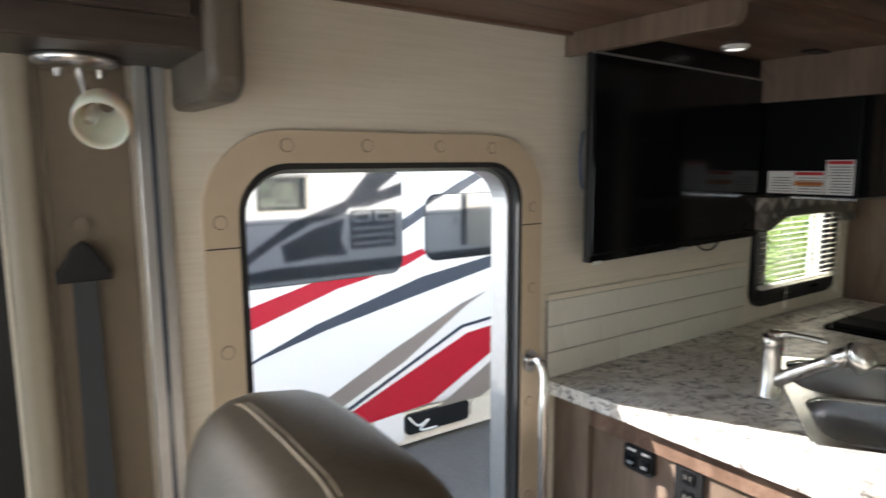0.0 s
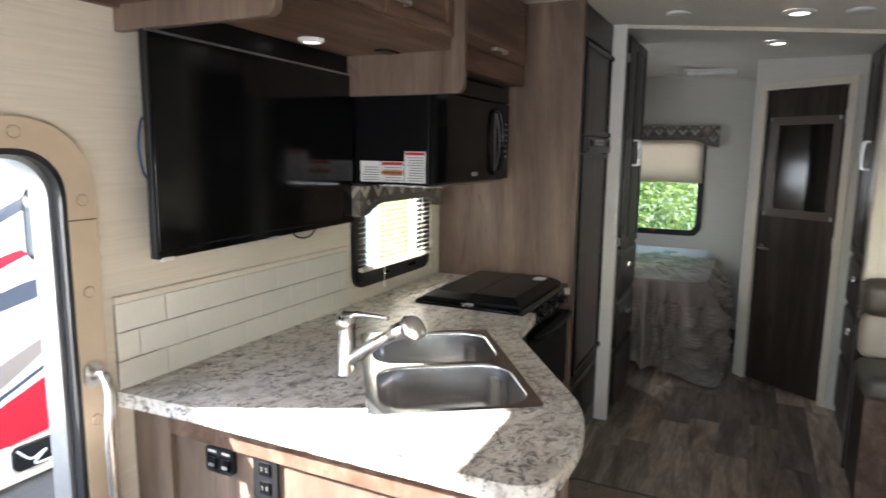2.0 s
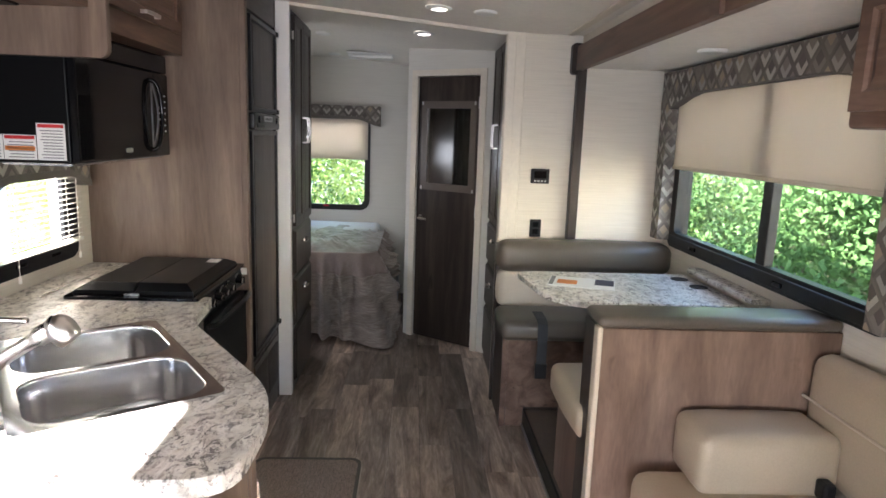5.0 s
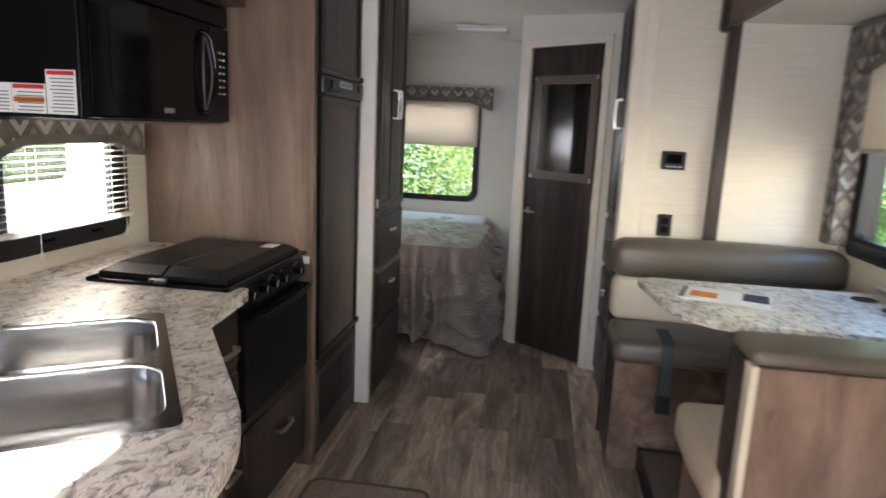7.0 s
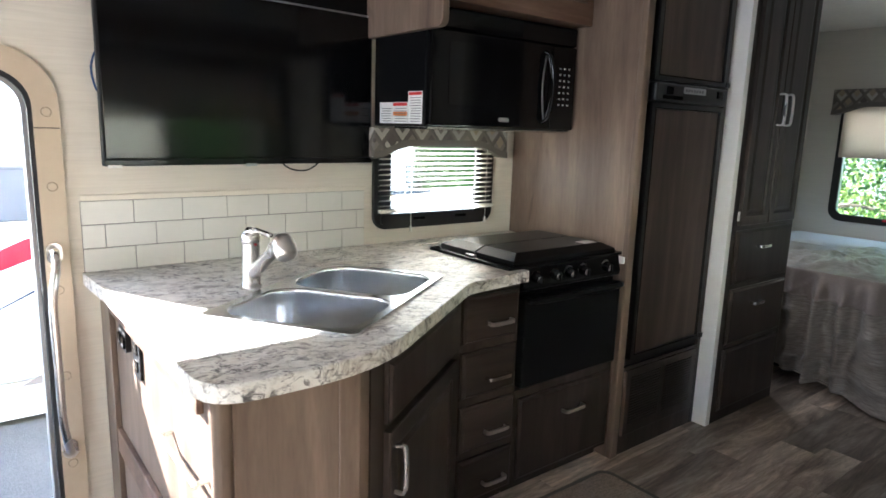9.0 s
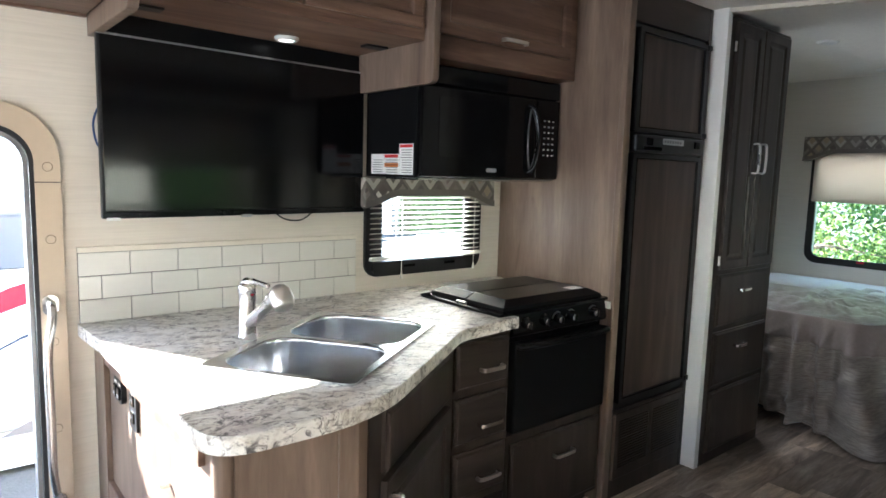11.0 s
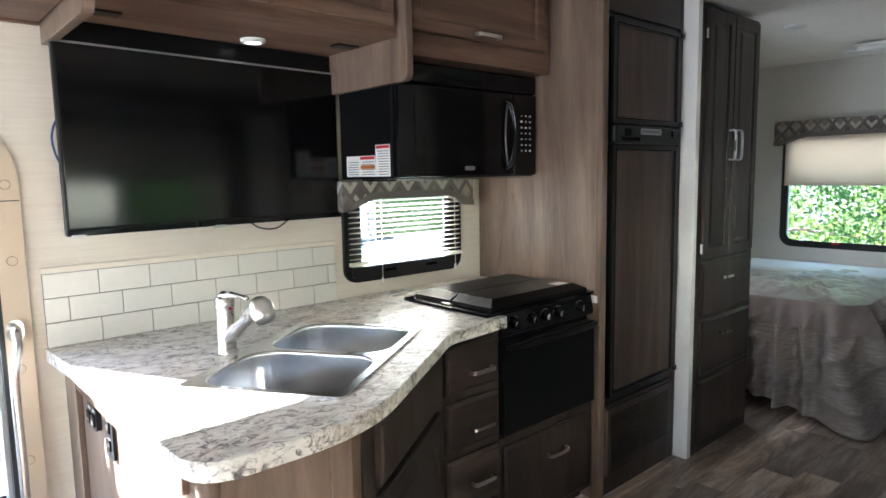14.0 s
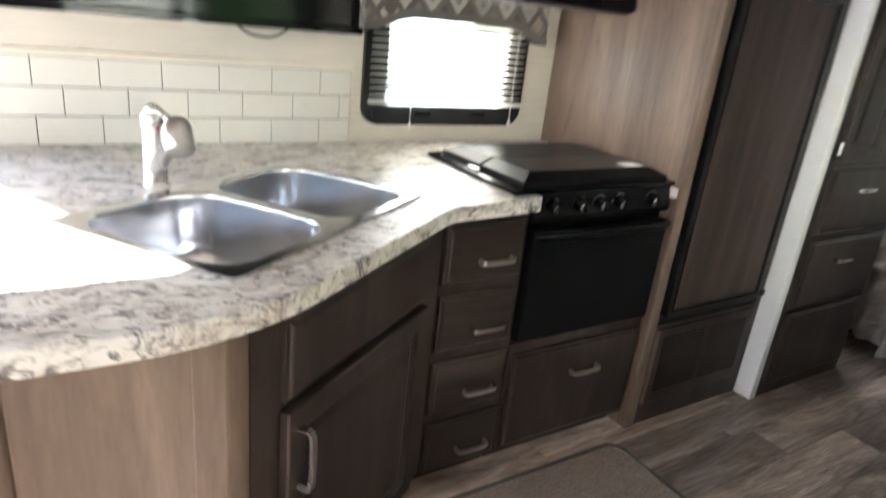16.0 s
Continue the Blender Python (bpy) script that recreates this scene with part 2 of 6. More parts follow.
def box(x0, x1, y0, y1, z0, z1, bevel=0.0, seg=2, bm=None):
    own = bmesh.new()
    bmesh.ops.create_cube(own, size=1.0)
    for v in own.verts:
        v.co = Vector((x0 + (v.co.x + 0.5) * (x1 - x0), y0 + (v.co.y + 0.5) * (y1 - y0), z0 + (v.co.z + 0.5) * (z1 - z0)))
    if bevel:
        bmesh.ops.bevel(own, geom=list(own.edges), offset=bevel, segments=seg, profile=0.5, affect="EDGES")
    return merged(bm, own)


def merged(bm, own):
    if bm is None:
        return own
    me = bpy.data.meshes.new("tmp")
    own.to_mesh(me)
    own.free()
    bm.from_mesh(me)
    bpy.data.meshes.remove(me)
    return bm


def place(u, v, w, axis):
    """(u, v) in the plane across axis, w along it."""
    return Vector({"x": (w, u, v), "y": (u, w, v), "z": (u, v, w)}[axis])


def prism(pts, axis, a, b, bevel=0.0, seg=2, bm=None):
    """A polygon extruded along an axis from a to b."""
    own = bmesh.new()
    lo = [own.verts.new(place(u, v, a, axis)) for u, v in pts]
    hi = [own.verts.new(place(u, v, b, axis)) for u, v in pts]
    f1 = own.faces.new(lo)
    f2 = own.faces.new(hi[::-1])
    n = len(pts)
    for i in range(n):
        own.faces.new((lo[i], hi[i], hi[(i + 1) % n], lo[(i + 1) % n]))
    bmesh.ops.recalc_face_normals(own, faces=own.faces)
    if bevel:
        rim = set(f1.edges) | set(f2.edges)
        bmesh.ops.bevel(own, geom=list(rim), offset=bevel, segments=seg, profile=0.5, affect="EDGES")
    bmesh.ops.triangulate(own, faces=[f for f in own.faces if len(f.verts) > 4])
    return merged(bm, own)


def rounded(u0, u1, v0, v1, r, seg=6, corners=(1, 1, 1, 1)):
    """Outline of a rectangle with rounded corners: lower left, lower right, upper right, upper left."""
    out = []
    for (cu, cv, a0), on in zip(((u0 + r, v0 + r, 180), (u1 - r, v0 + r, 270), (u1 - r, v1 - r, 0), (u0 + r, v1 - r, 90)), corners):
        if on:
            out += [(cu + r * math.cos(radians(a0 + 90 * k / seg)), cv + r * math.sin(radians(a0 + 90 * k / seg))) for k in range(seg + 1)]
        else:
            out.append((u0 if a0 in (180, 90) else u1, v0 if a0 in (180, 270) else v1))
    return out


def ring(outer, inner, axis, a, b, bm=None):
    """A frame between two outlines of equal length, extruded from a to b."""
    own = bmesh.new()
    n = len(outer)
    rows = [[own.verts.new(place(u, v, w, axis)) for u, v in loop] for loop, w in ((outer, a), (outer, b), (inner, b), (inner, a))]
    for i in range(n):
        j = (i + 1) % n
        for k in range(4):
            p, q = rows[k], rows[(k + 1) % 4]
            own.faces.new((p[i], p[j], q[j], q[i]))
    return merged(bm, own)


def tube(points, radius, sides=10, bm=None, caps=True):
    """A round bar along a line of points."""
    own = bmesh.new()
    pts = [Vector(p) for p in points]
    loops = []
    up = None
    for i, p in enumerate(pts):
        way = (pts[min(i + 1, len(pts) - 1)] - pts[max(i - 1, 0)]).normalized()
        if up is None:
            up = way.orthogonal().normalized()
        up = (up - way * up.dot(way)).normalized()
        side = way.cross(up)
        r = radius[i] if isinstance(radius, (list, tuple)) else radius
        loops.append([own.verts.new(p + r * (math.cos(6.2832 * k / sides) * up + math.sin(6.2832 * k / sides) * side)) for k in range(sides)])
    for p, q in zip(loops, loops[1:]):
        for k in range(sides):
            own.faces.new((p[k], p[(k + 1) % sides], q[(k + 1) % sides], q[k]))
    if caps:
        own.faces.new(loops[0][::-1])
        own.faces.new(loops[-1])
    return merged(bm, own)


def disc(at, axis, radius, depth, sides=20, bm=None, r2=None):
    """A short round plug from at along axis."""
    at, way = Vector(at), Vector(axis).normalized()
    return tube([at, at + way * depth], [radius, radius if r2 is None else r2], sides, bm)


def lathe(at, profile, sides=20, bm=None):
    """A turned shape about the vertical through at; profile of (radius, height)."""
    own = bmesh.new()
    loops = [[own.verts.new((at[0] + r * math.cos(6.2832 * k / sides), at[1] + r * math.sin(6.2832 * k / sides), at[2] + z)) for k in range(sides)] for r, z in profile]
    for p, q in zip(loops, loops[1:]):
        for k in range(sides):
            own.faces.new((p[k], p[(k + 1) % sides], q[(k + 1) % sides], q[k]))
    return merged(bm, own)


def arc(points, steps=8):
    """A smooth line through points."""
    pts = [Vector(p) for p in points]
    out = []
    for i in range(len(pts) - 1):
        p0, p1, p2, p3 = pts[max(i - 1, 0)], pts[i], pts[i + 1], pts[min(i + 2, len(pts) - 1)]
        for k in range(steps):
            t = k / steps
            out.append(0.5 * ((2 * p1) + (p2 - p0) * t + (2 * p0 - 5 * p1 + 4 * p2 - p3) * t * t + (3 * p1 - p0 - 3 * p2 + p3) * t ** 3))
    return out + [pts[-1]]


def panel_wall(u0, u1, v0, v1, axis, a, b, holes, bm=None):
    """A flat wall with rectangular holes through it."""
    us = sorted({u0, u1, *[h[0] for h in holes], *[h[1] for h in holes]})
    vs = sorted({v0, v1, *[h[2] for h in holes], *[h[3] for h in holes]})
    own = bmesh.new()
    grid = {}

    def vert(u, v, w):
        key = (round(u, 5), round(v, 5), w)
        if key not in grid:
            grid[key] = own.verts.new(place(u, v, w, axis))
        return grid[key]

    def solid(i, j):
        if not (0 <= i < len(us) - 1 and 0 <= j < len(vs) - 1):
            return False
        cu, cv = (us[i] + us[i + 1]) / 2, (vs[j] + vs[j + 1]) / 2
        return not any(h[0] < cu < h[1] and h[2] < cv < h[3] for h in holes)

    for i in range(len(us) - 1):
        for j in range(len(vs) - 1):
            if not solid(i, j):
                continue
            c = [(us[i], vs[j]), (us[i + 1], vs[j]), (us[i + 1], vs[j + 1]), (us[i], vs[j + 1])]
            own.faces.new([vert(u, v, a) for u, v in c])
            own.faces.new([vert(u, v, b) for u, v in c[::-1]])
            for (p, q), (di, dj) in zip(((c[0], c[1]), (c[1], c[2]), (c[2], c[3]), (c[3], c[0])), ((0, -1), (1, 0), (0, 1), (-1, 0))):
                if not solid(i + di, j + dj):
                    own.faces.new((vert(*p, a), vert(*p, b), vert(*q, b), vert(*q, a)))
    return merged(bm, own)


def cushion(x0, x1, y0, y1, z0, z1, r=0.04, puff=0.012):
    """A padded block with soft corners and slightly swollen faces."""
    own = box(x0, x1, y0, y1, z0, z1, min(r, 0.45 * min(x1 - x0, y1 - y0, z1 - z0)), 4)
    bmesh.ops.subdivide_edges(own, edges=[e for e in own.edges if e.calc_length() > 0.12], cuts=4, use_grid_fill=True)
    c = Vector(((x0 + x1) / 2, (y0 + y1) / 2, (z0 + z1) / 2))
    h = Vector(((x1 - x0) / 2, (y1 - y0) / 2, (z1 - z0) / 2))
    for v in own.verts:
        d = [(v.co[k] - c[k]) / h[k] for k in range(3)]
        for k in range(3):
            o = [abs(d[j]) for j in range(3) if j != k]
            v.co[k] += puff * d[k] * max(0, 1 - o[0] ** 2) * max(0, 1 - o[1] ** 2) + 0.0025 * noise.noise(v.co * 7 + Vector((k, 0, 0)))
    return own


def ceiling_height(y):
    return 2.19 if y > 0.98 else max(2.085, 2.19 - (0.98 - y) * 0.089)


WY = 1.735          # inner face of the kitchen wall
SY = -1.15          # inner face of the slide-out's window wall
PIECES = []         # flooring and tiling, laid last
# ---- structure ----
structure("wall_north", panel_wall(0.62, 6.78, -0.45, 2.3, "y", WY, WY + 0.05, [(0.88, 1.64, -0.45, 1.52), (2.83, 3.42, 0.99, 1.36), (5.02, 5.74, 1.02, 1.48)]), WALL)
FLOOR = structure("floor", panel_wall(-1.6, 6.78, -1.2, WY + 0.05, "z", -0.06, -0.006, [(0.88, 1.64, 1.05, WY + 0.05), (-1.6, 1.15, -1.2, -0.66), (4.27, 6.78, -1.2, -0.66)]), GROUT)
bm = prism([(-0.66, 2.085), (-0.2, 2.085), (0.98, 2.19), (WY, 2.19), (WY, 2.27), (-0.66, 2.27)], "x", 0.55, 6.78)
structure("ceiling", bm, CEILING)
structure("wall_east", panel_wall(-0.65, WY, 0.0, 2.3, "x", 6.72, 6.78, [(0.74, 1.46, 0.84, 1.62)]), WALL_COOL)
structure("slide_ceiling", box(1.2, 4.24, SY, -0.63, 1.91, 1.97), CEILING)
structure("slide_wall_outer", panel_wall(1.2, 4.24, 0.0, 1.97, "y", SY - 0.05, SY, [(2.5, 4.06, 1.03, 1.80)]), WALL)
structure("slide_wall_end", box(4.236, 4.27, SY - 0.05, -0.625, 0.0, 1.97), WALL)
structure("slide_wall_front", box(1.15, 1.2, SY - 0.05, -0.61, 0.0, 1.97), WALL)
structure("wall_south", panel_wall(0.4, 4.28, 0.0, 2.3, "y", -0.66, -0.615, [(1.2, 4.245, 0.0, 1.912)]), WALL)
structure("wall_partition", box(4.28, 4.32, -0.66, -0.22, 0.0, 2.2), WALL)
structure("trim_partition", box(4.255, 4.33, -0.30, -0.195, 0.0, 2.1, 0.006), CREAM, "off-white corner moulding")
structure("trim_partition_narrow", box(4.245, 4.256, -0.245, -0.20, 0.0, 2.09, 0.003), CREAM)
structure("trim_slide_upright", box(4.225, 4.278, -0.635, -0.585, 0.0, 1.91, 0.004), WOOD_DARK, "dark wood upright beside the slide-out")
structure("trim_slide_beam", box(1.2, 4.26, -0.612, -0.575, 1.895, 2.025, 0.004), WOOD_RAIL, "brown wood beam over the slide-out")
bm = prism(rounded(-0.63, -0.55, 1.875, 2.04, 0.02), "x", 4.235, 4.277)
structure("trim_beam_end", bm, WOOD_DARK)
structure("trim_beam_block", box(2.55, 2.62, -0.576, -0.558, 1.89, 2.03, 0.004), WOOD_RAIL)
bm = bmesh.new()
for i in range(24):
    y0, y1 = 0.985 - 1.18 * i / 24, 0.985 - 1.18 * (i + 1) / 24
    box(4.25, 4.285, y1 - 0.001, y0, ceiling_height((y0 + y1) / 2) - 0.018, ceiling_height(y0) + 0.02, 0, bm=bm)
structure("trim_ceiling_divider", bm, CREAM, "off-white ceiling strip")
structure("trim_ceiling_edge", box(1.2, 4.25, -0.56, -0.52, 2.078, 2.09), CREAM)

# angled bathroom wall with its door, and the bedroom's side wall
A, B = Vector((5.47, 0.345, 0)), Vector((5.025, -0.235, 0))
ang = math.degrees(math.atan2(B.y - A.y, B.x - A.x))
LEN = (B - A).length


def on_diagonal(bm):
    """Turns a piece drawn along x (0 at the wall's inner end), y 0 at its face, to the angled wall."""
    bm.transform(Matrix.Translation(A) @ Matrix.Rotation(radians(ang), 4, "Z"))
    return bm


structure("wall_bath", on_diagonal(panel_wall(0.0, LEN, 0.0, 2.2, "y", 0.0, 0.04, [(0.09, 0.625, 0.0, 1.934)])), WALL_COOL)
structure("wall_bedroom_side", box(5.47, 6.72, 0.30, 0.345, 0.0, 2.2), WALL_COOL)
structure("wall_bath_rear", box(5.0, 6.72, -0.66, -0.61, 0.0, 2.2), WALL_COOL)
structure("trim_bath_jamb", on_diagonal(panel_wall(0.045, 0.67, 0.0, 1.975, "y", -0.014, 0.0, [(0.092, 0.623, 0.0, 1.932)])), CREAM, "off-white door casing")
bath = thing("bathroom_door", (Matrix.Translation(A) @ Matrix.Rotation(radians(ang), 4, "Z") @ Vector((0.36, 0.02, 0))), "closed dark wood bathroom door with a framed mirror panel", "door")
part("door_leaf", on_diagonal(box(0.096, 0.62, 0.006, 0.034, 0.012, 1.928, 0.002)), WOOD_DARK, bath)
bm = on_diagonal(panel_wall(0.135, 0.60, 1.13, 1.76, "y", -0.008, 0.006, [(0.185, 0.55, 1.18, 1.71)]))
mirror_frame = part("mirror_frame", bm, plain("taupe_frame", (0.115, 0.090, 0.074), 0.4), bath, "raised taupe wood frame")
MIRROR = plain("mirror_glass", (0.55, 0.56, 0.56), 0.03, 1.0, grain=0.01, bump=0)
part("mirror", on_diagonal(box(0.185, 0.55, 0.0, 0.006, 1.18, 1.71)), MIRROR, bath, "mirror panel")
for z in (1.745, 1.145):
    for u in (0.145, 0.59):
        part("mirror_clip", on_diagonal(box(u - 0.006, u + 0.006, -0.014, -0.008, z - 0.012, z + 0.012, 0.002)), NICKEL, bath)
bm = on_diagonal(disc((0.145, 0.006, 0.92), (0, -1, 0), 0.022, 0.012))
part("door_handle", on_diagonal(tube(arc([(0.145, -0.005, 0.92), (0.145, -0.04, 0.92), (0.175, -0.05, 0.92), (0.235, -0.05, 0.918)], 5), 0.008)), NICKEL, bath, "small nickel lever")
part("handle_rose", bm, NICKEL, bath)
for z in (0.25, 1.0, 1.75):
    part("hinge", on_diagonal(tube([(0.618, -0.004, z - 0.04), (0.618, -0.004, z + 0.04)], 0.006, 8)), NICKEL, bath)

# cab shell, which closes the place in front
structure("wall_cab_front", panel_wall(-0.65, 1.8, 0.0, 1.8, "x", -1.55, -1.5, [(-0.3, 1.45, 0.78, 1.5)]), BLACK)
structure("wall_cab_driver", panel_wall(-1.55, 0.4, 0.0, 1.8, "y", -0.66, -0.61, [(-0.8, 0.1, 0.85, 1.45)]), CREAM)
structure("wall_cab_passenger", panel_wall(-1.55, 0.50, 0.0, 1.8, "y", WY, WY + 0.05, [(-0.6, 0.30, 0.85, 1.69)]), BLACK)
structure("wall_cab_pillar", box(0.50, 0.62, WY, WY + 0.05, 0.0, 2.3), WALL)
structure("ceiling_cab", panel_wall(-1.55, 0.55, -0.66, WY + 0.05, "z", 1.76, 1.80, []), CEILING)
structure("wall_cab_over", box(0.50, 0.55, -0.66, WY + 0.05, 1.80, 2.27), CEILING)

# ---- entry door opening ----
outer = rounded(0.819, 1.705, -0.44, 1.586, 0.165, 8, (1, 1, 1, 1))
inner = rounded(0.901, 1.624, -0.36, 1.506, 0.095, 8, (1, 1, 1, 1))
CAP_SHADE = plain("shadowed_plastic", (0.16, 0.125, 0.09), 0.7)
entry = thing("door_1", (1.26, WY, -0.44), "tan plastic entry doorway with rounded corners, standing open", "doorway", kind="structure")
frame_ob = part("door_surround", ring(outer, rounded(0.886, 1.637, -0.37, 1.519, 0.105, 8), "y", WY - 0.016, WY), FRAME_TAN, entry)
part("door_seal", ring(rounded(0.884, 1.639, -0.372, 1.521, 0.106, 8), inner, "y", WY - 0.012, WY + 0.02), RUBBER, entry, "black rubber seal")
part("door_jamb", ring(rounded(0.879, 1.641, -0.44, 1.521, 0.11, 8), rounded(0.910, 1.612, -0.36, 1.497, 0.09, 8), "y", WY + 0.02, WY + 0.085), ALU, entry, "grey aluminium jamb")
for x, z in ((0.99, 1.555), (1.175, 1.556), (1.37, 1.556), (1.53, 1.554), (0.850, 1.405), (0.852, 1.145), (0.856, 0.6), (1.672, 1.40), (1.672, 1.18), (1.667, 0.86), (1.667, 0.58), (1.667, 0.28)):
    bm = disc((x, WY - 0.016, z), (0, -1, 0), 0.0125, 0.003, 20)
    bmesh.ops.bevel(bm, geom=list(bm.edges), offset=0.001, segments=1, affect="EDGES")
    cap = part("screw_cap", bm, FRAME_TAN, entry)
    # dark disc behind the cap paints in the shade round its rim
    part("cap_shade_ring", disc((x, WY - 0.0158, z), (0, -1, 0), 0.0142, 0.0008, 20), CAP_SHADE, cap)
for x0, x1 in ((0.82, 0.892), (1.631, 1.704)):
    part("surround_joint", box(x0, x1, WY - 0.0165, WY - 0.0155, 1.352, 1.355), RUBBER, entry)
structure("step_well", panel_wall(0.88, 1.64, 1.05, WY + 0.08, "z", -0.42, -0.40, []), BLACK)
structure("step_riser", box(0.86, 1.66, 1.03, 1.05, -0.42, -0.01), BLACK)
structure("step_side_left", box(0.86, 0.88, 1.05, WY, -0.42, -0.01), BLACK)
structure("step_side_right", box(1.64, 1.66, 1.05, WY, -0.42, -0.01), BLACK)

# grab rail beside the doorway
rail = thing("grab_handle", (1.66, WY - 0.016, 0.33), "polished chrome grab handle with rubber grip beside the doorway", "handle")
line = arc([(1.662, 1.715, 0.975), (1.66, 1.672, 0.985), (1.657, 1.650, 0.94), (1.640, 1.635, 0.84), (1.640, 1.632, 0.62), (1.640, 1.635, 0.48), (1.652, 1.660, 0.375), (1.66, 1.69, 0.335), (1.662, 1.715, 0.335)], 6)
part("bar", tube(line, 0.0125, 12), CHROME, rail, smooth=True)
for z in (0.978, 0.335):
    part("mounting_plate", prism(rounded(1.640, 1.684, z - 0.032, z + 0.032, 0.021), "y", WY - 0.026, WY - 0.016), CHROME, rail)

# ---- outside ----
def ground_mat():
    m = Mat("asphalt", (0.05, 0.05, 0.05), 0.9)
    v = m.coords()
    f = m.noise(v, 90.0, 4.0)
    g = m.noise(v, 0.8, 4.0)
    c = m.mix(0.5, m.ramp(f, [(0.35, (0.07, 0.068, 0.064)), (0.7, (0.16, 0.155, 0.145))]), m.ramp(g, [(0.3, (0.07, 0.07, 0.068)), (0.7, (0.15, 0.145, 0.135))]))
    m.color(c).bump(f, 0.5, 0.01)
    return m.m


GROUND_Z = -0.75
structure("exterior_skin", panel_wall(-2.2, 6.9, -0.45, 2.35, "y", WY + 0.0905, WY + 0.096, [(0.84, 1.68, -0.45, 1.56), (2.80, 3.45, 0.96, 1.39), (-0.6, 0.30, 0.85, 1.69)]), plain("white_fibreglass", (0.78, 0.77, 0.75), 0.2, grain=0.02, bump=0), "white fibreglass outer side")
SLATE = plain("dark_stripe", (0.035, 0.037, 0.042), 0.3)
for pts in ([(2.3, 0.30), (3.21, 0.87), (3.86, 1.08), (4.21, 1.45), (4.75, 1.75), (4.62, 1.42), (4.28, 1.17), (4.9, 1.36), (4.8, 1.16), (4.0, 0.95), (3.45, 0.84), (3.0, 0.62), (2.5, 0.30)],
            [(3.06, 0.60), (3.5, 0.79), (3.84, 0.86), (3.80, 0.62), (3.88, 0.44), (3.5, 0.44), (3.1, 0.40)],
            [(4.75, 1.05), (5.6, 1.45), (6.8, 1.7), (6.8, 1.6), (5.7, 1.3), (4.9, 0.92)],
            # low band: the asphalt's dark reflection, painted on in slate
            [(1.78, 0.20), (6.8, 0.20), (6.8, 0.36), (3.0, 0.36), (1.9, 0.26)],
            [(-2.1, 0.2), (-1.2, 0.75), (-0.7, 0.9), (-0.7, 0.82), (-1.2, 0.6), (-1.9, 0.15)]):
    structure("exterior_marking", prism(pts, "y", WY + 0.096, WY + 0.102), SLATE, "slate stripes and painted asphalt reflection on the outer side")
seam = structure("exterior_seam", box(1.75, 6.8, WY + 0.096, WY + 0.1035, 0.853, 0.862), SLATE, "dark panel seam on the outer side")
grille = thing("exterior_vent", (4.22, WY + 0.1, 0.5), "white louvred refrigerator vent on the outer side", "vent", kind="structure")
part("backing", box(3.90, 4.56, WY + 0.0965, WY + 0.104, 0.48, 0.97, 0.002), SLATE, grille)
part("rim", ring(rounded(3.88, 4.58, 0.46, 0.99, 0.05), rounded(3.91, 4.55, 0.49, 0.96, 0.04), "y", WY + 0.0965, WY + 0.115), WHITE_PLASTIC, grille)
for z in (0.55, 0.64, 0.73):
    part("louvre", box(3.96, 4.50, WY + 0.104, WY + 0.115, z, z + 0.022, 0.003), WHITE_PLASTIC, grille)
for x0, x1 in ((3.96, 4.20), (4.26, 4.50)):
    part("latch_plate", ring(rounded(x0, x1, 0.82, 0.93, 0.02), rounded(x0 + 0.02, x1 - 0.02, 0.84, 0.91, 0.015), "y", WY + 0.104, WY + 0.115), WHITE_PLASTIC, grille)
hatch = thing("exterior_hatch", (5.6, WY + 0.1, 0.4), "white storage hatch with dark gap on the outer side", "hatch", kind="structure")
part("gap", box(5.56, 5.66, WY + 0.0965, WY + 0.104, 0.42, 1.10, 0.002), SLATE, hatch)
part("leaf", box(5.67, 6.04, WY + 0.0965, WY + 0.112, 0.40, 1.12, 0.006), CREAM, hatch)
part("hinge", box(5.43, 5.49, WY + 0.0965, WY + 0.112, 0.70, 0.82, 0.006), ALU, hatch)
structure("ground", panel_wall(-400, 400, -400, 400, "z", GROUND_Z - 0.1, GROUND_Z, []), ground_mat())
WHITE_GEL = plain("white_gelcoat", (0.80, 0.79, 0.77), 0.18, coat=0.5, grain=0.02, bump=0)
RED_VINYL = plain("red_vinyl", (0.42, 0.015, 0.030), 0.25, coat=0.3, grain=0.05, bump=0)
GREY_VINYL = plain("slate_vinyl", (0.055, 0.065, 0.085), 0.25, coat=0.3, grain=0.05, bump=0)
TAUPE_VINYL = plain("taupe_vinyl", (0.24, 0.205, 0.18), 0.3, grain=0.05, bump=0)
TINT = plain("tinted_window", (0.02, 0.022, 0.026), 0.025, spec=1.0, grain=0.02, bump=0)
TINT.node_tree.nodes["Principled BSDF"].inputs["IOR"].default_value = 2.15
NY = 4.55
rv = thing("motorhome", (3.0, NY + 1.1, GROUND_Z), "parked white motorhome with red and slate swoosh stripes", "motorhome")
part("body", box(-3.2, 7.6, NY, NY + 2.4, -0.44, 2.5, 0.06, 3), WHITE_GEL, rv)
part("skirt", panel_wall(-3.2, 7.6, -0.70, -0.44, "y", NY + 0.02, NY + 0.10, [(-1.6, -0.7, -0.70, -0.44)]), CREAM, rv, "cream lower skirt panel")
part("underfloor", box(-3.1, 7.5, NY + 0.10, NY + 2.3, -0.55, -0.44), BLACK, rv)
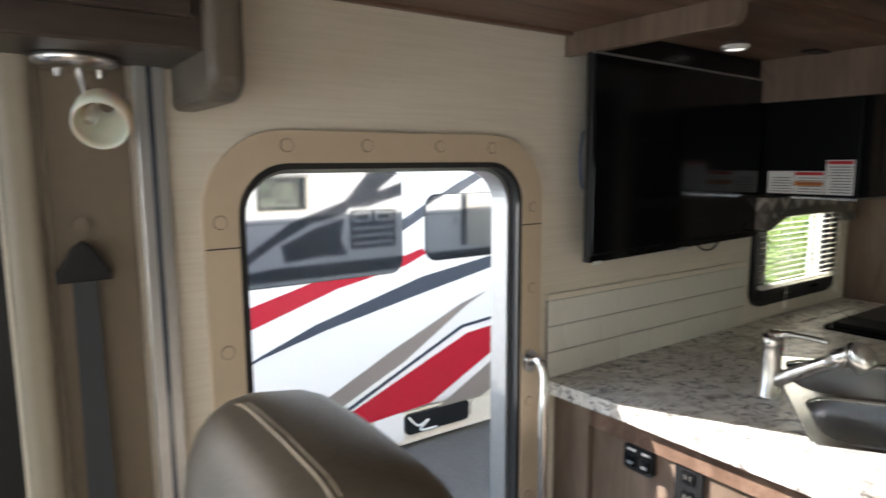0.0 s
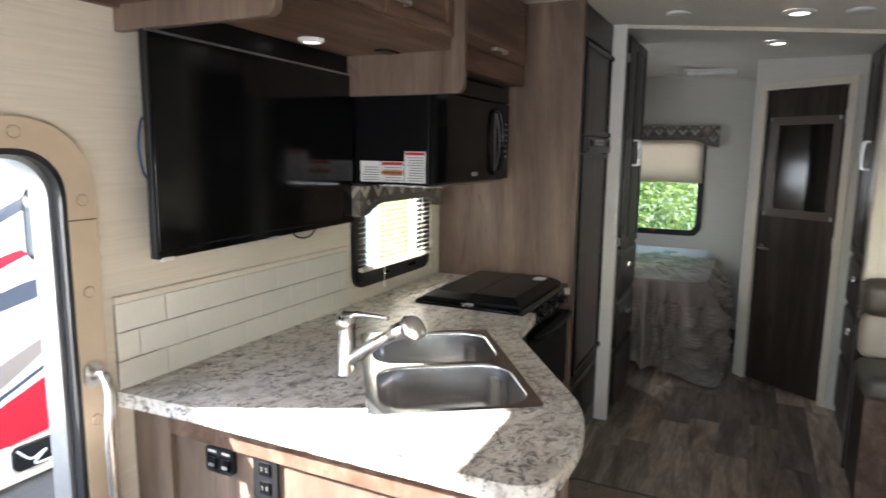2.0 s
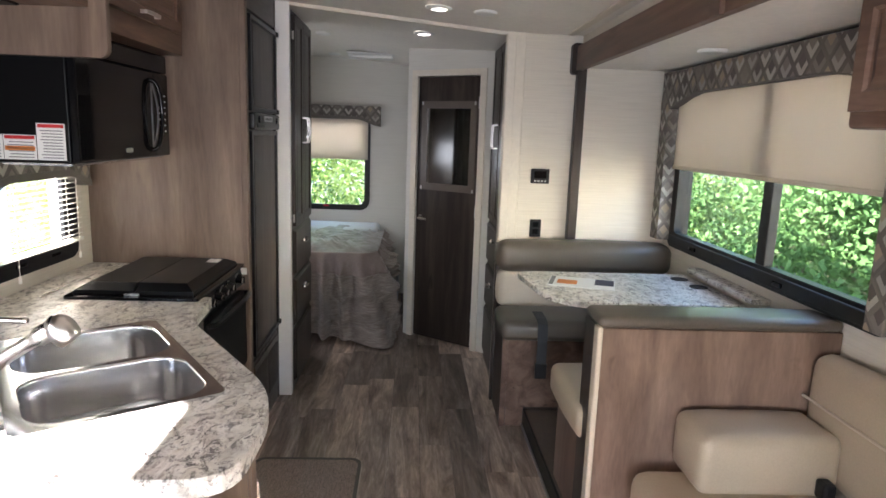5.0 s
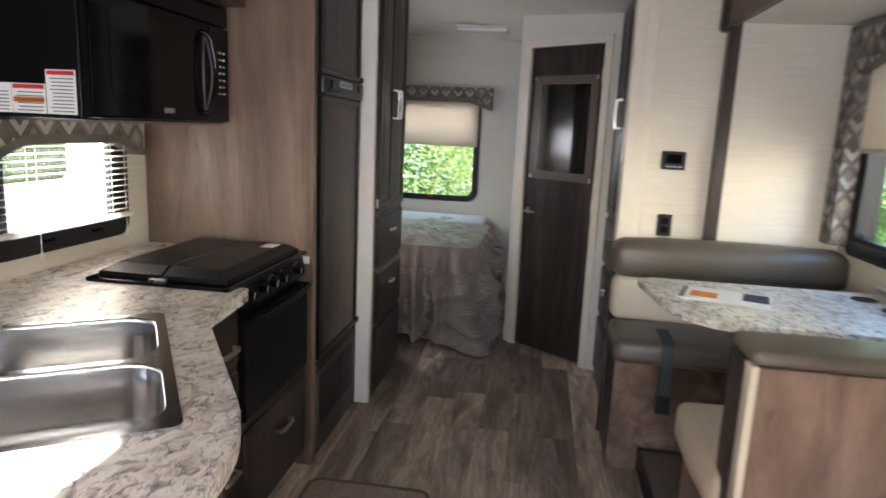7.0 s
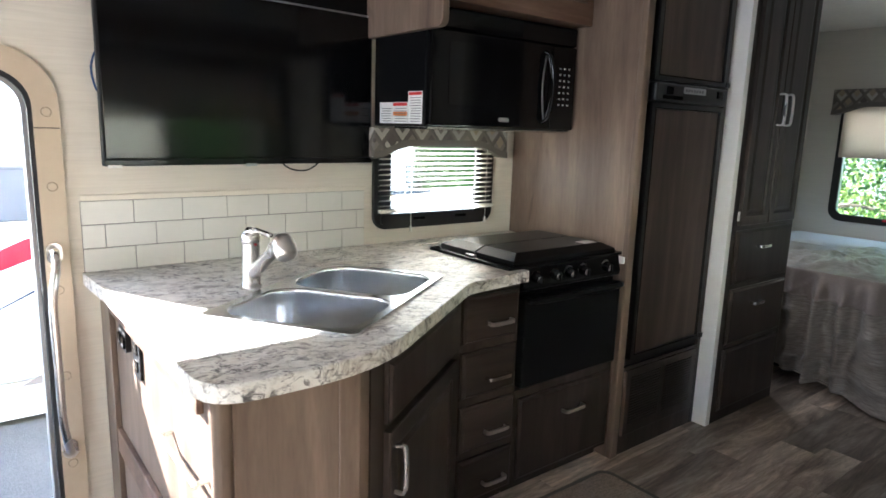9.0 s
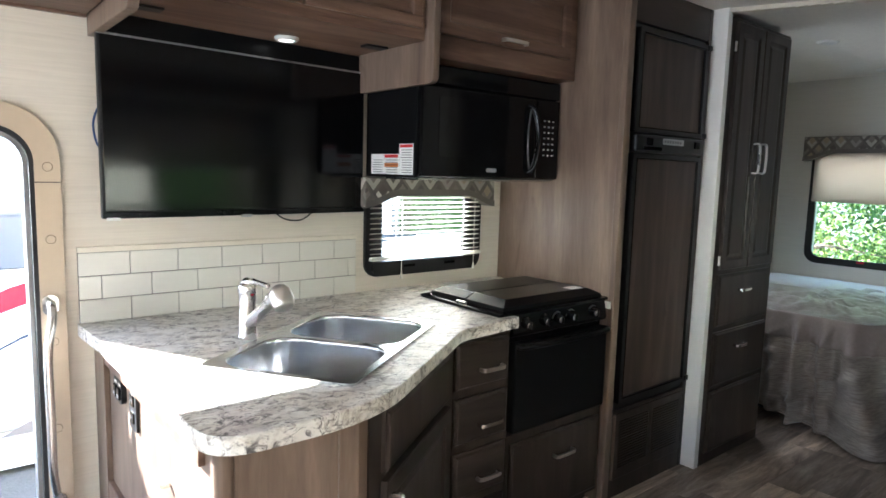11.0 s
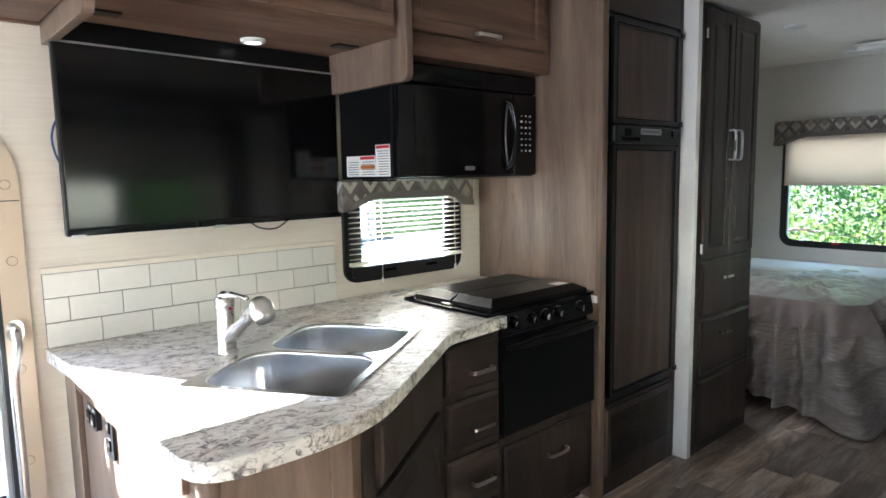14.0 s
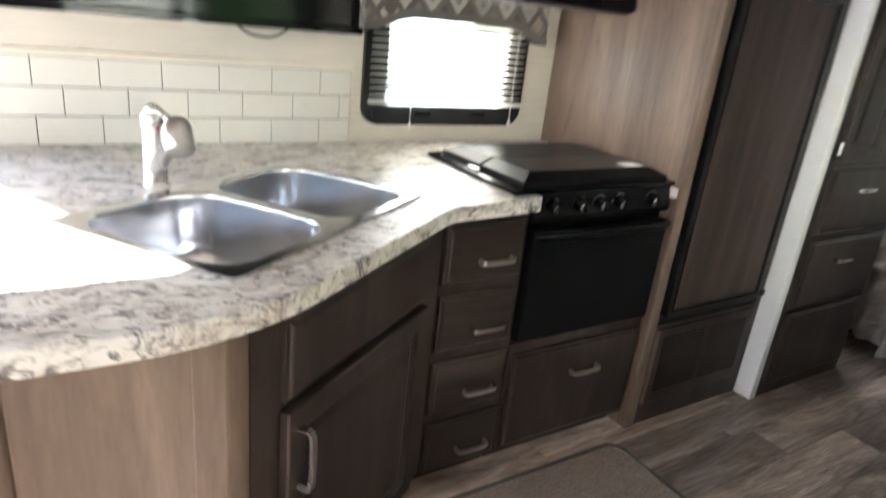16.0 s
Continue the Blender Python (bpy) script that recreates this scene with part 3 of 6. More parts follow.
for x in (-1.15, 6.6):
    for y in (NY + 0.2, NY + 2.1):
        wheel = part("wheel", disc((x, y, GROUND_Z + 0.36), (0, 1, 0), 0.36, 0.22, 28), RUBBER, rv)
        part("rim", disc((x, y - 0.01, GROUND_Z + 0.36), (0, 1, 0), 0.2, 0.01, 20), ALU, wheel)
swooshes = (
    ("red_stripe", RED_VINYL, ((1.5, 0.47), (1.8, 0.60), (2.28, 0.73), (2.72, 0.77), (3.17, 0.89), (3.21, 0.85), (3.01, 0.77), (2.45, 0.66), (1.8, 0.45), (1.3, 0.27), (0.9, 0.05), (1.2, 0.3))),
    ("slate_stripe", GREY_VINYL, ((1.3, -0.02), (1.86, 0.26), (2.27, 0.42), (3.17, 0.67), (4.03, 0.80), (5.2, 0.86), (5.2, 0.80), (4.03, 0.71), (3.22, 0.55), (2.35, 0.37), (1.86, 0.24))),
    ("taupe_stripe", TAUPE_VINYL, ((1.7, -0.43), (2.29, -0.16), (2.9, 0.13), (3.55, 0.405), (3.80, 0.475), (3.60, 0.385), (3.0, 0.02), (2.38, -0.26), (2.0, -0.43))),
    ("red_panel", RED_VINYL, ((2.2, -0.43), (2.47, -0.31), (3.61, 0.15), (4.03, 0.19), (5.4, 0.20), (4.9, 0.05), (4.04, 0.03), (3.24, -0.37), (2.6, -0.41), (2.5, -0.43))),
    ("slate_outline", GREY_VINYL, ((2.05, -0.43), (2.41, -0.29), (3.55, 0.225), (4.03, 0.27), (5.5, 0.26), (5.5, 0.235), (4.03, 0.245), (3.56, 0.20), (2.43, -0.31), (2.12, -0.43))),
    ("taupe_lower_stripe", TAUPE_VINYL, ((3.3, -0.43), (3.9, -0.12), (5.6, -0.02), (5.6, -0.08), (4.3, -0.2), (3.75, -0.43))),
    ("slate_upper_stripe", GREY_VINYL, ((2.55, 0.98), (2.95, 1.10), (3.5, 1.38), (4.0, 1.60), (4.05, 1.57), (3.55, 1.32), (3.0, 1.04), (2.6, 0.95))),
    ("slate_nose_stripe", GREY_VINYL, ((0.5, 0.55), (1.2, 0.85), (1.8, 1.0), (1.8, 0.94), (1.2, 0.76), (0.6, 0.47))),
)
for name, mat, pts in swooshes:
    part(name, prism([(u, v - 0.03) for u, v in pts], "y", NY - 0.006, NY + 0.001), mat, rv)
for x0, x1, z0, z1 in ((1.45, 2.985, 0.70, 1.455), (3.205, 4.35, 0.76, 1.27), (-1.9, -0.4, 0.8, 1.5), (4.9, 6.6, 0.8, 1.5)):
    w = part("window", prism(rounded(x0, x1, z0, z1, 0.10), "y", NY - 0.012, NY - 0.002), TINT, rv, "dark tinted window")
    part("window_seal", ring(rounded(x0 - 0.006, x1 + 0.006, z0 - 0.006, z1 + 0.006, 0.105), rounded(x0, x1, z0, z1, 0.10), "y", NY - 0.010, NY), RUBBER, w)
part("storage_bay", prism(rounded(3.0, 3.62, -0.62, -0.455, 0.04), "y", NY - 0.012, NY + 0.03), BLACK, rv, "open dark storage bay with white hose")
part("hose", tube(arc([(3.02, NY - 0.015, -0.47), (3.10, NY - 0.03, -0.55), (3.2, NY - 0.03, -0.52), (3.12, NY - 0.03, -0.59), (3.28, NY - 0.03, -0.60)], 6), 0.008, 8), WHITE_PLASTIC, rv)
part("bay_hatch", prism(rounded(3.66, 4.35, -0.63, -0.47, 0.04), "y", NY + 0.008, NY + 0.02), CREAM, rv)
part("mudflap", box(2.72, 2.99, NY + 0.0, NY + 0.012, -0.66, -0.42, 0.004), WHITE_GEL, rv)


# ---- kitchen ----
def sheet_with_holes(outline, holes, z0, z1):
    """A horizontal slab with holes, from outlines in plan."""
    own = bmesh.new()
    edges, loops = [], []
    for loop in (outline, *holes):
        vs = [own.verts.new((u, v, z1)) for u, v in loop]
        loops.append(vs)
        edges += [own.edges.new((vs[i], vs[(i + 1) % len(vs)])) for i in range(len(vs))]
    bmesh.ops.triangle_fill(own, edges=edges, use_beauty=True)
    low = {v: own.verts.new((v.co.x, v.co.y, z0)) for v in list(own.verts)}
    for f in list(own.faces):
        own.faces.new([low[v] for v in reversed(f.verts)])
    for vs in loops:
        for i in range(len(vs)):
            p, q = vs[i], vs[(i + 1) % len(vs)]
            own.faces.new((p, low[p], low[q], q))
    return own


def soft_line(points):
    """Rounds the corners of a plan outline; each point is (x, y, radius)."""
    out = []
    n = len(points)
    for i, (x, y, r) in enumerate(points):
        p = Vector((x, y))
        if r <= 0:
            out.append((x, y))
            continue
        a = (Vector(points[i - 1][:2]) - p).normalized() * r
        b = (Vector(points[(i + 1) % n][:2]) - p).normalized() * r
        for k in range(7):
            t = k / 6
            q = (1 - t) ** 2 * (p + a) + 2 * t * (1 - t) * p + t * t * (p + b)
            out.append((q.x, q.y))
    return out


SINK_AT, SINK_TURN = Vector((2.297, 1.092, 0.905)), 34.6


def in_sink(u, v):
    c, s = math.cos(radians(SINK_TURN)), math.sin(radians(SINK_TURN))
    return (SINK_AT.x + c * u - s * v, SINK_AT.y + s * u + c * v)


def sink_loop(u0, u1, v0, v1, r):
    return [in_sink(u, v) for u, v in rounded(u0, u1, v0, v1, r, 7)]


top_line = soft_line([(1.736, WY, 0), (1.752, 1.45, 0), (1.760, 0.606, 0.10), (2.132, 0.598, 0.17), (2.720, 0.999, 0.03), (3.020, 1.029, 0.008), (3.020, 1.558, 0), (3.588, 1.558, 0), (3.588, WY, 0)])
bm = sheet_with_holes(top_line, [sink_loop(-0.332, 0.332, -0.206, 0.206, 0.03)], 0.866, 0.905)
counter = thing("countertop", (2.3, 1.2, 0.866), "white granite-pattern laminate countertop with dark flecks and a cut corner", "countertop")
part("slab", bm, GRANITE, counter)
own = bmesh.new()
open_line = [p for p in top_line if p[1] < 1.55 and p[0] < 3.025]
mid = Vector((2.3, 1.2))
rows = []
for z, grow in ((0.8655, 0.0005), (0.8665, 0.0018), (0.902, 0.0018), (0.9045, 0.0006)):
    rows.append([own.verts.new((*(Vector(p) + (Vector(p) - mid).normalized() * grow), z)) for p in open_line])
for a, b in zip(rows, rows[1:]):
    for k in range(len(open_line) - 1):
        own.faces.new((a[k], a[k + 1], b[k + 1], b[k]))
part("edge_band", own, GRANITE, counter)

sink = thing("kitchen_sink", SINK_AT, "double-bowl brushed stainless steel sink set into the countertop", "sink")
BOWLS = ((-0.322, -0.011, -0.194, 0.186), (0.011, 0.322, -0.194, 0.186))
bm = sheet_with_holes(sink_loop(-0.342, 0.342, -0.2165, 0.2165, 0.022), [sink_loop(*b, 0.08) for b in BOWLS], 0.9055, 0.9120)
part("rim", bm, STEEL, sink)
for u0, u1, v0, v1 in BOWLS:
    own = bmesh.new()
    rows = []
    for inset, dz, r in ((0, 0.0, 0.080), (0.002, -0.001, 0.080), (0.0035, -0.0035, 0.079), (0.0042, -0.007, 0.079), (0.0046, -0.012, 0.079), (0.006, -0.05, 0.077), (0.009, -0.11, 0.075), (0.014, -0.135, 0.072), (0.024, -0.152, 0.066), (0.040, -0.163, 0.056), (0.060, -0.168, 0.045), (0.09, -0.170, 0.03)):
        rows.append([own.verts.new((x, y, 0.9118 + dz)) for x, y in sink_loop(u0 + inset, u1 - inset, v0 + inset, v1 - inset, r)])
    for p, q in zip(rows, rows[1:]):
        for k in range(len(p)):
            own.faces.new((p[k], p[(k + 1) % len(p)], q[(k + 1) % len(p)], q[k]))
    own.faces.new(rows[-1])
    bowl = part("bowl", own, STEEL, sink, smooth=True)
    x, y = in_sink((u0 + u1) / 2, (v0 + v1) / 2)
    part("drain", lathe((x, y, 0.7425), [(0.045, 0.0), (0.043, 0.003), (0.03, 0.002), (0.0, -0.002)]), CHROME, bowl)

FA = (2.112, 1.285)
faucet = thing("faucet", (*FA, 0.905), "single-lever brushed chrome pull-out kitchen faucet", "faucet")
part("column", lathe((*FA, 0.905), [(0.0, 0.0), (0.03, 0.0), (0.03, 0.008), (0.0265, 0.012), (0.026, 0.135), (0.0265, 0.137), (0.028, 0.139), (0.028, 0.158), (0.024, 0.168), (0.0, 0.171)], 24), CHROME, faucet, smooth=True)
part("lever", tube(arc([(FA[0], FA[1], 1.068), (FA[0] + 0.004, FA[1] - 0.040, 1.082), (FA[0] + 0.008, FA[1] - 0.130, 1.082)], 6), [0.021] * 2 + [0.015] * 2 + [0.010] * 3 + [0.007] * 6, 12), CHROME, faucet, smooth=True)
part("spout", tube(arc([(FA[0], FA[1], 0.942), (FA[0] + 0.006, FA[1] - 0.075, 0.995), (FA[0] + 0.012, FA[1] - 0.15, 1.043), (FA[0] + 0.014, FA[1] - 0.18, 1.06)], 6), [0.019] * 6 + [0.017] * 6 + [0.024] * 7, 14), CHROME, faucet, smooth=True)
own = lathe((0, 0, 0), [(0.0, -0.040), (0.024, -0.040), (0.029, -0.034), (0.033, -0.012), (0.031, 0.008), (0.022, 0.024), (0.010, 0.031), (0.0, 0.033)], 20)
own.transform(Matrix.Translation((FA[0] + 0.016, FA[1] - 0.195, 1.065)) @ Matrix.Rotation(radians(-40), 4, "X"))
part("spray_head", own, CHROME, faucet, smooth=True)
part("hot_mark", disc((FA[0] + 0.004, FA[1] - 0.026, 1.04), (0, -1, 0), 0.004, 0.0015, 10), RED_VINYL, faucet, "small red dot")


def shift(ob, dx, dy, dz=0.0):
    """Moves a thing with all its parts."""
    ob.location += Vector((dx, dy, dz))
    return ob


def pull(parent, at, along, out, length=0.11, stand=0.026, mat=None, drop=0.0):
    """An arched bar pull: at its middle on the face, along its run, out from the face."""
    at, al, ou = Vector(at), Vector(along).normalized(), Vector(out).normalized()
    h = length / 2
    pts = [at - al * h, at - al * h + ou * stand * 0.8, at - al * h * 0.55 + ou * stand, at + al * h * 0.55 + ou * stand, at + al * h + ou * stand * 0.8, at + al * h]
    own = bmesh.new()
    way = al.cross(ou)
    loops = []
    line = arc(pts, 3)
    for i, p in enumerate(line):
        d = (line[min(i + 1, len(line) - 1)] - line[max(i - 1, 0)]).normalized()
        s = d.cross(way).normalized()
        loops.append([own.verts.new(p + way * a * 0.0065 + s * b * 0.004) for a, b in ((-1, -1), (1, -1), (1, 1), (-1, 1))])
    for p, q in zip(loops, loops[1:]):
        for k in range(4):
            own.faces.new((p[k], p[(k + 1) % 4], q[(k + 1) % 4], q[k]))
    own.faces.new(loops[0][::-1])
    own.faces.new(loops[-1])
    return part("handle", own, mat or NICKEL, parent, "brushed nickel bar pull")


def raised_front(parent, name, u0, u1, v0, v1, axis, face, out, mat, inset=0.055, thick=0.018, move=None, label=""):
    """A framed cabinet front with a recessed bevelled field; out is -1 or 1 along axis."""
    own = bmesh.new()
    f = face + out * thick
    steps = ((0.0, face), (0.0, f - out * 0.003), (0.003, f), (inset - 0.012, f), (inset - 0.004, f - out * 0.007), (inset + 0.004, f - out * 0.008), (inset + 0.02, f - out * 0.003))
    rows = [[own.verts.new(place(u, v, w, axis)) for u, v in ((u0 + i, v0 + i), (u1 - i, v0 + i), (u1 - i, v1 - i), (u0 + i, v1 - i))] for i, w in steps]
    for p, q in zip(rows, rows[1:]):
        for k in range(4):
            own.faces.new((p[k], p[(k + 1) % 4], q[(k + 1) % 4], q[k]))
    own.faces.new(rows[-1])
    own.faces.new(rows[0][::-1])
    if move is not None:
        own.transform(move)
    return part(name, own, mat, parent, label)


def slab_front(parent, name, u0, u1, v0, v1, axis, face, out, mat, thick=0.018, move=None):
    """A drawer front with a stepped, rounded edge."""
    own = bmesh.new()
    f = face + out * thick
    steps = ((0.0, face), (0.0, f - out * 0.009), (0.006, f - out * 0.007), (0.010, f - out * 0.002), (0.014, f))
    rows = [[own.verts.new(place(u, v, w, axis)) for u, v in ((u0 + i, v0 + i), (u1 - i, v0 + i), (u1 - i, v1 - i), (u0 + i, v1 - i))] for i, w in steps]
    for p, q in zip(rows, rows[1:]):
        for k in range(4):
            own.faces.new((p[k], p[(k + 1) % 4], q[(k + 1) % 4], q[k]))
    own.faces.new(rows[-1])
    own.faces.new(rows[0][::-1])
    if move is not None:
        own.transform(move)
    return part(name, own, mat, parent)


# peninsula end unit
pen = thing("peninsula_cabinet", (1.95, 1.1, 0), "brown wood-grain kitchen peninsula cabinet below the countertop", "cabinet")
bm = prism([(1.797, WY - 0.002), (1.797, 0.700), (1.807, 0.675), (1.832, 0.665), (2.115, 0.655), (2.15, 0.675), (2.15, WY - 0.002)], "z", 0.0, 0.70)
prism([(1.797, WY - 0.002), (1.797, 0.700), (1.807, 0.675), (1.832, 0.665), (2.115, 0.655), (2.15, 0.675), (2.12, 0.685), (1.832, 0.690), (1.817, 0.710), (1.817, WY - 0.002)], "z", 0.70, 0.866, bm=bm)
part("carcass", bm, WOOD_PANEL, pen)
part("side_stile", box(1.78, 1.797, 1.60, WY - 0.002, 0.0, 0.866, 0.002), WOOD_PANEL, pen)
part("side_rail", box(1.782, 1.797, 0.74, 1.60, 0.80, 0.866, 0.002), WOOD_RAIL, pen)
part("side_rail", box(1.782, 1.797, 0.74, 1.60, 0.34, 0.42, 0.002), WOOD_RAIL, pen)
part("corner_post", prism(rounded(1.789, 1.832, 0.658, 0.70, 0.018), "z", 0.0, 0.866), WOOD_PANEL, pen)
part("front_stile", box(2.06, 2.11, 0.648, 0.656, 0.0, 0.866, 0.002), WOOD_PANEL, pen)

sw = thing("switch_panel", (1.797, 1.427, 0.735), "black rocker switch plate on the cabinet side", "switch")
part("plate", prism(rounded(1.392, 1.482, 0.730, 0.797, 0.012), "x", 1.783, 1.797), BLACK, sw)
for y in (1.415, 1.458):
    part("rocker", box(1.777, 1.784, y - 0.015, y + 0.015, 0.742, 0.776, 0.003), BLACK_GLOSS, sw)
    part("switch_legend", box(1.7822, 1.7832, y - 0.012, y + 0.012, 0.782, 0.788), WHITE_PLASTIC, sw)
    part("rocker_lamp", box(1.7765, 1.7775, y - 0.008, y + 0.008, 0.748, 0.756), ALU, sw)
outlet = thing("power_outlet", (1.797, 1.285, 0.70), "black double power outlet on the cabinet side", "outlet")
part("plate", prism(rounded(1.260, 1.334, 0.690, 0.808, 0.006), "x", 1.789, 1.797), BLACK, outlet)
for z in (0.725, 0.773):
    s = part("socket", prism(rounded(1.281, 1.313, z - 0.016, z + 0.016, 0.004), "x", 1.786, 1.79), BLACK_GLOSS, outlet)
    for dy in (-0.007, 0.007):
        part("slot", box(1.7855, 1.7865, 1.297 + dy - 0.0015, 1.297 + dy + 0.0015, z - 0.006, z + 0.006), GROUT, s)
bar = thing("towel_bar", (1.782, 0.9, 0.62), "small chrome wire bar on the sunlit cabinet side", "towel bar")
part("rod", tube([(1.767, 1.0, 0.655), (1.767, 0.72, 0.655)], 0.005, 8), CHROME, bar)
for y in (0.99, 0.73):
    part("bracket", tube([(1.797, y, 0.655), (1.767, y, 0.655)], 0.006, 8), CHROME, bar)

# corner sink unit with tilted face
D0, D1 = Vector((2.15, 0.668, 0)), Vector((2.737, 1.058, 0))
dang = math.degrees(math.atan2(D1.y - D0.y, D1.x - D0.x))
DLEN = (D1 - D0).length
TO_D = Matrix.Translation(D0) @ Matrix.Rotation(radians(dang), 4, "Z")
corner = thing("sink_cabinet", (2.45, 1.2, 0), "dark wood corner sink cabinet with a false drawer and one door", "cabinet")
bm = prism([(2.151, 0.670), (2.737, 1.058), (2.737, WY - 0.002), (2.151, WY - 0.002)], "z", 0.08, 0.70)
part("carcass", bm, WOOD_DARK, corner)
part("top_rail", prism([(2.151, 0.670), (2.737, 1.058), (2.727, 1.073), (2.151, 0.688)], "z", 0.70, 0.866), WOOD_DARK, corner)
part("plinth", prism([(2.2, 0.72), (2.70, 1.08), (2.70, 1.5), (2.2, 1.5)], "z", 0.0, 0.08), WOOD_DARK, corner)
slab_front(corner, "false_drawer", 0.075, DLEN - 0.085, 0.675, 0.835, "y", 0.0, -1, WOOD_DARK, 0.02, TO_D)
cd = raised_front(corner, "door", 0.075, DLEN - 0.085, 0.10, 0.655, "y", 0.0, -1, WOOD_DARK, 0.06, 0.02, TO_D)
out = (TO_D.to_3x3() @ Vector((0, -1, 0)))
pull(cd, TO_D @ Vector((0.108, -0.02, 0.545)), (0, 0, 1), out, 0.125, 0.03)

drawers = thing("drawer_cabinet", (2.85, 1.3, 0), "dark wood cabinet with four drawers and nickel pulls", "cabinet")
bm = box(2.738, 3.018, 1.070, WY - 0.002, 0.06, 0.866)
box(2.742, 3.014, 1.12, 1.5, 0.0, 0.06, bm=bm)
part("carcass", bm, WOOD_DARK, drawers)
for z0, z1 in ((0.668, 0.836), (0.468, 0.636), (0.268, 0.436), (0.070, 0.236)):
    d = slab_front(drawers, "drawer", 2.752, 3.006, z0, z1, "y", 1.070, -1, WOOD_DARK_X)
    pull(d, (2.908, 1.052, (z0 + z1) / 2 - 0.02), (1, 0, 0), (0, -1, 0), 0.10, 0.026)

# range
rng = thing("gas_range", (3.27, 1.35, 0.46), "black built-in gas range with oven door and folded glass lid", "range")
part("oven_body", box(2.992, 3.548, 1.06, 1.525, 0.44, 0.905, 0.003), BLACK_ENAMEL, rng)
bm = prism([(1.06, 0.81), (1.035, 0.82), (1.03, 0.835), (1.045, 0.905), (1.06, 0.905)], "x", 2.992, 3.548)
part("control_panel", bm, BLACK_ENAMEL, rng)
door = part("oven_door", box(2.996, 3.544, 1.018, 1.058, 0.45, 0.795, 0.006), BLACK_ENAMEL, rng)
part("oven_handle", tube(arc([(3.02, 1.03, 0.785), (3.03, 0.995, 0.787), (3.27, 0.985, 0.787), (3.51, 0.995, 0.787), (3.52, 1.03, 0.785)], 5), 0.011, 10), BLACK_ENAMEL, door, smooth=True)
for x in (3.055, 3.155, 3.235, 3.315, 3.455):
    k = part("knob", tube([(x, 1.037, 0.868), (x, 1.022, 0.865), (x, 1.008, 0.862)], [0.021, 0.019, 0.016], 18), BLACK_GLOSS, rng)
    part("knob_ring", tube([(x, 1.0385, 0.868), (x, 1.0345, 0.867)], [0.0235, 0.0235], 18), NICKEL, k, "thin nickel ring")
    part("knob_cap", tube([(x, 1.0085, 0.862), (x, 1.006, 0.8615)], [0.0135, 0.012], 16), NICKEL, k, "nickel face")
    part("grip", box(x - 0.003, x + 0.003, 0.998, 1.0065, 0.847, 0.877, 0.0015), BLACK_GLOSS, k)
part("hob_flange", prism(rounded(2.912, 3.552, 1.025, 1.498, 0.012), "z", 0.9055, 0.916), BLACK_GLOSS, rng)
for y0, y1 in ((1.055, 1.268), (1.272, 1.486)):
    own = bmesh.new()
    rows = [[own.verts.new((x, y, z)) for x, y in ((2.960 + i, y0 + j), (3.54 - i, y0 + j), (3.54 - i, y1 - k), (2.960 + i, y1 - k))] for i, j, k, z in ((0, 0, 0, 0.916), (0.004, 0.003, 0.003, 0.928), (0.05, 0.04 if y0 < 1.2 else 0.001, 0.001 if y0 < 1.2 else 0.04, 0.950))]
    for p, q in zip(rows, rows[1:]):
        for k in range(4):
            own.faces.new((p[k], p[(k + 1) % 4], q[(k + 1) % 4], q[k]))
    own.faces.new(rows[-1])
    part("lid_panel", own, BLACK_ENAMEL, rng)
part("lid_hinge", box(2.935, 2.950, 1.245, 1.295, 0.916, 0.923, 0.002), CHROME, rng)
part("sticker", box(3.40, 3.47, 1.10, 1.15, 0.9500, 0.9512), WHITE_PLASTIC, rng, "white paper label")
part("latch", box(3.548, 3.556, 1.015, 1.045, 0.865, 0.895, 0.002), WHITE_PLASTIC, rng)
shift(rng, 0.034, 0.030)
for x0, x1 in ((2.955, 3.155), (3.210, 3.420)):
    solo("hob_rear_strip", prism(rounded(x0, x1, 1.605, 1.616, 0.005), "z", 0.9055, 0.9115, 0.001), CHROME, "thin polished strip on the countertop behind the hob", "trim strip", group="hob strips")

under = thing("range_base_cabinet", (3.27, 1.4, 0), "dark wood pull-out cabinet under the oven", "cabinet")
bm = box(3.020, 3.587, 1.070, WY - 0.002, 0.06, 0.438)
box(3.024, 3.583, 1.12, 1.5, 0.0, 0.06, bm=bm)
part("carcass", bm, WOOD_DARK, under)
d = slab_front(under, "drawer", 3.036, 3.572, 0.075, 0.405, "y", 1.070, -1, WOOD_DARK)
pull(d, (3.328, 1.052, 0.305), (1, 0, 0), (0, -1, 0), 0.11, 0.026)

# backsplash backing and trim
splash = thing("backsplash", (2.25, WY, 0.905), "white subway tile backsplash with dark grout lines", "backsplash")
part("backing", box(1.742, 2.762, WY - 0.004, WY - 0.001, 0.905, 1.132), GROUT, splash)
part("edge_trim", box(1.74, 2.764, WY - 0.012, WY - 0.001, 1.132, 1.150, 0.002), CREAM, splash, "off-white edge trim")
PIECES.append(splash)

# television
tv = thing("television", (2.28, 1.66, 1.245), "black flat television on a wall mount, switched off", "television")
TVM = Matrix.Translation((1.80, 1.628, 1.245)) @ Matrix.Rotation(math.atan2(0.075, 0.96), 4, "Z")
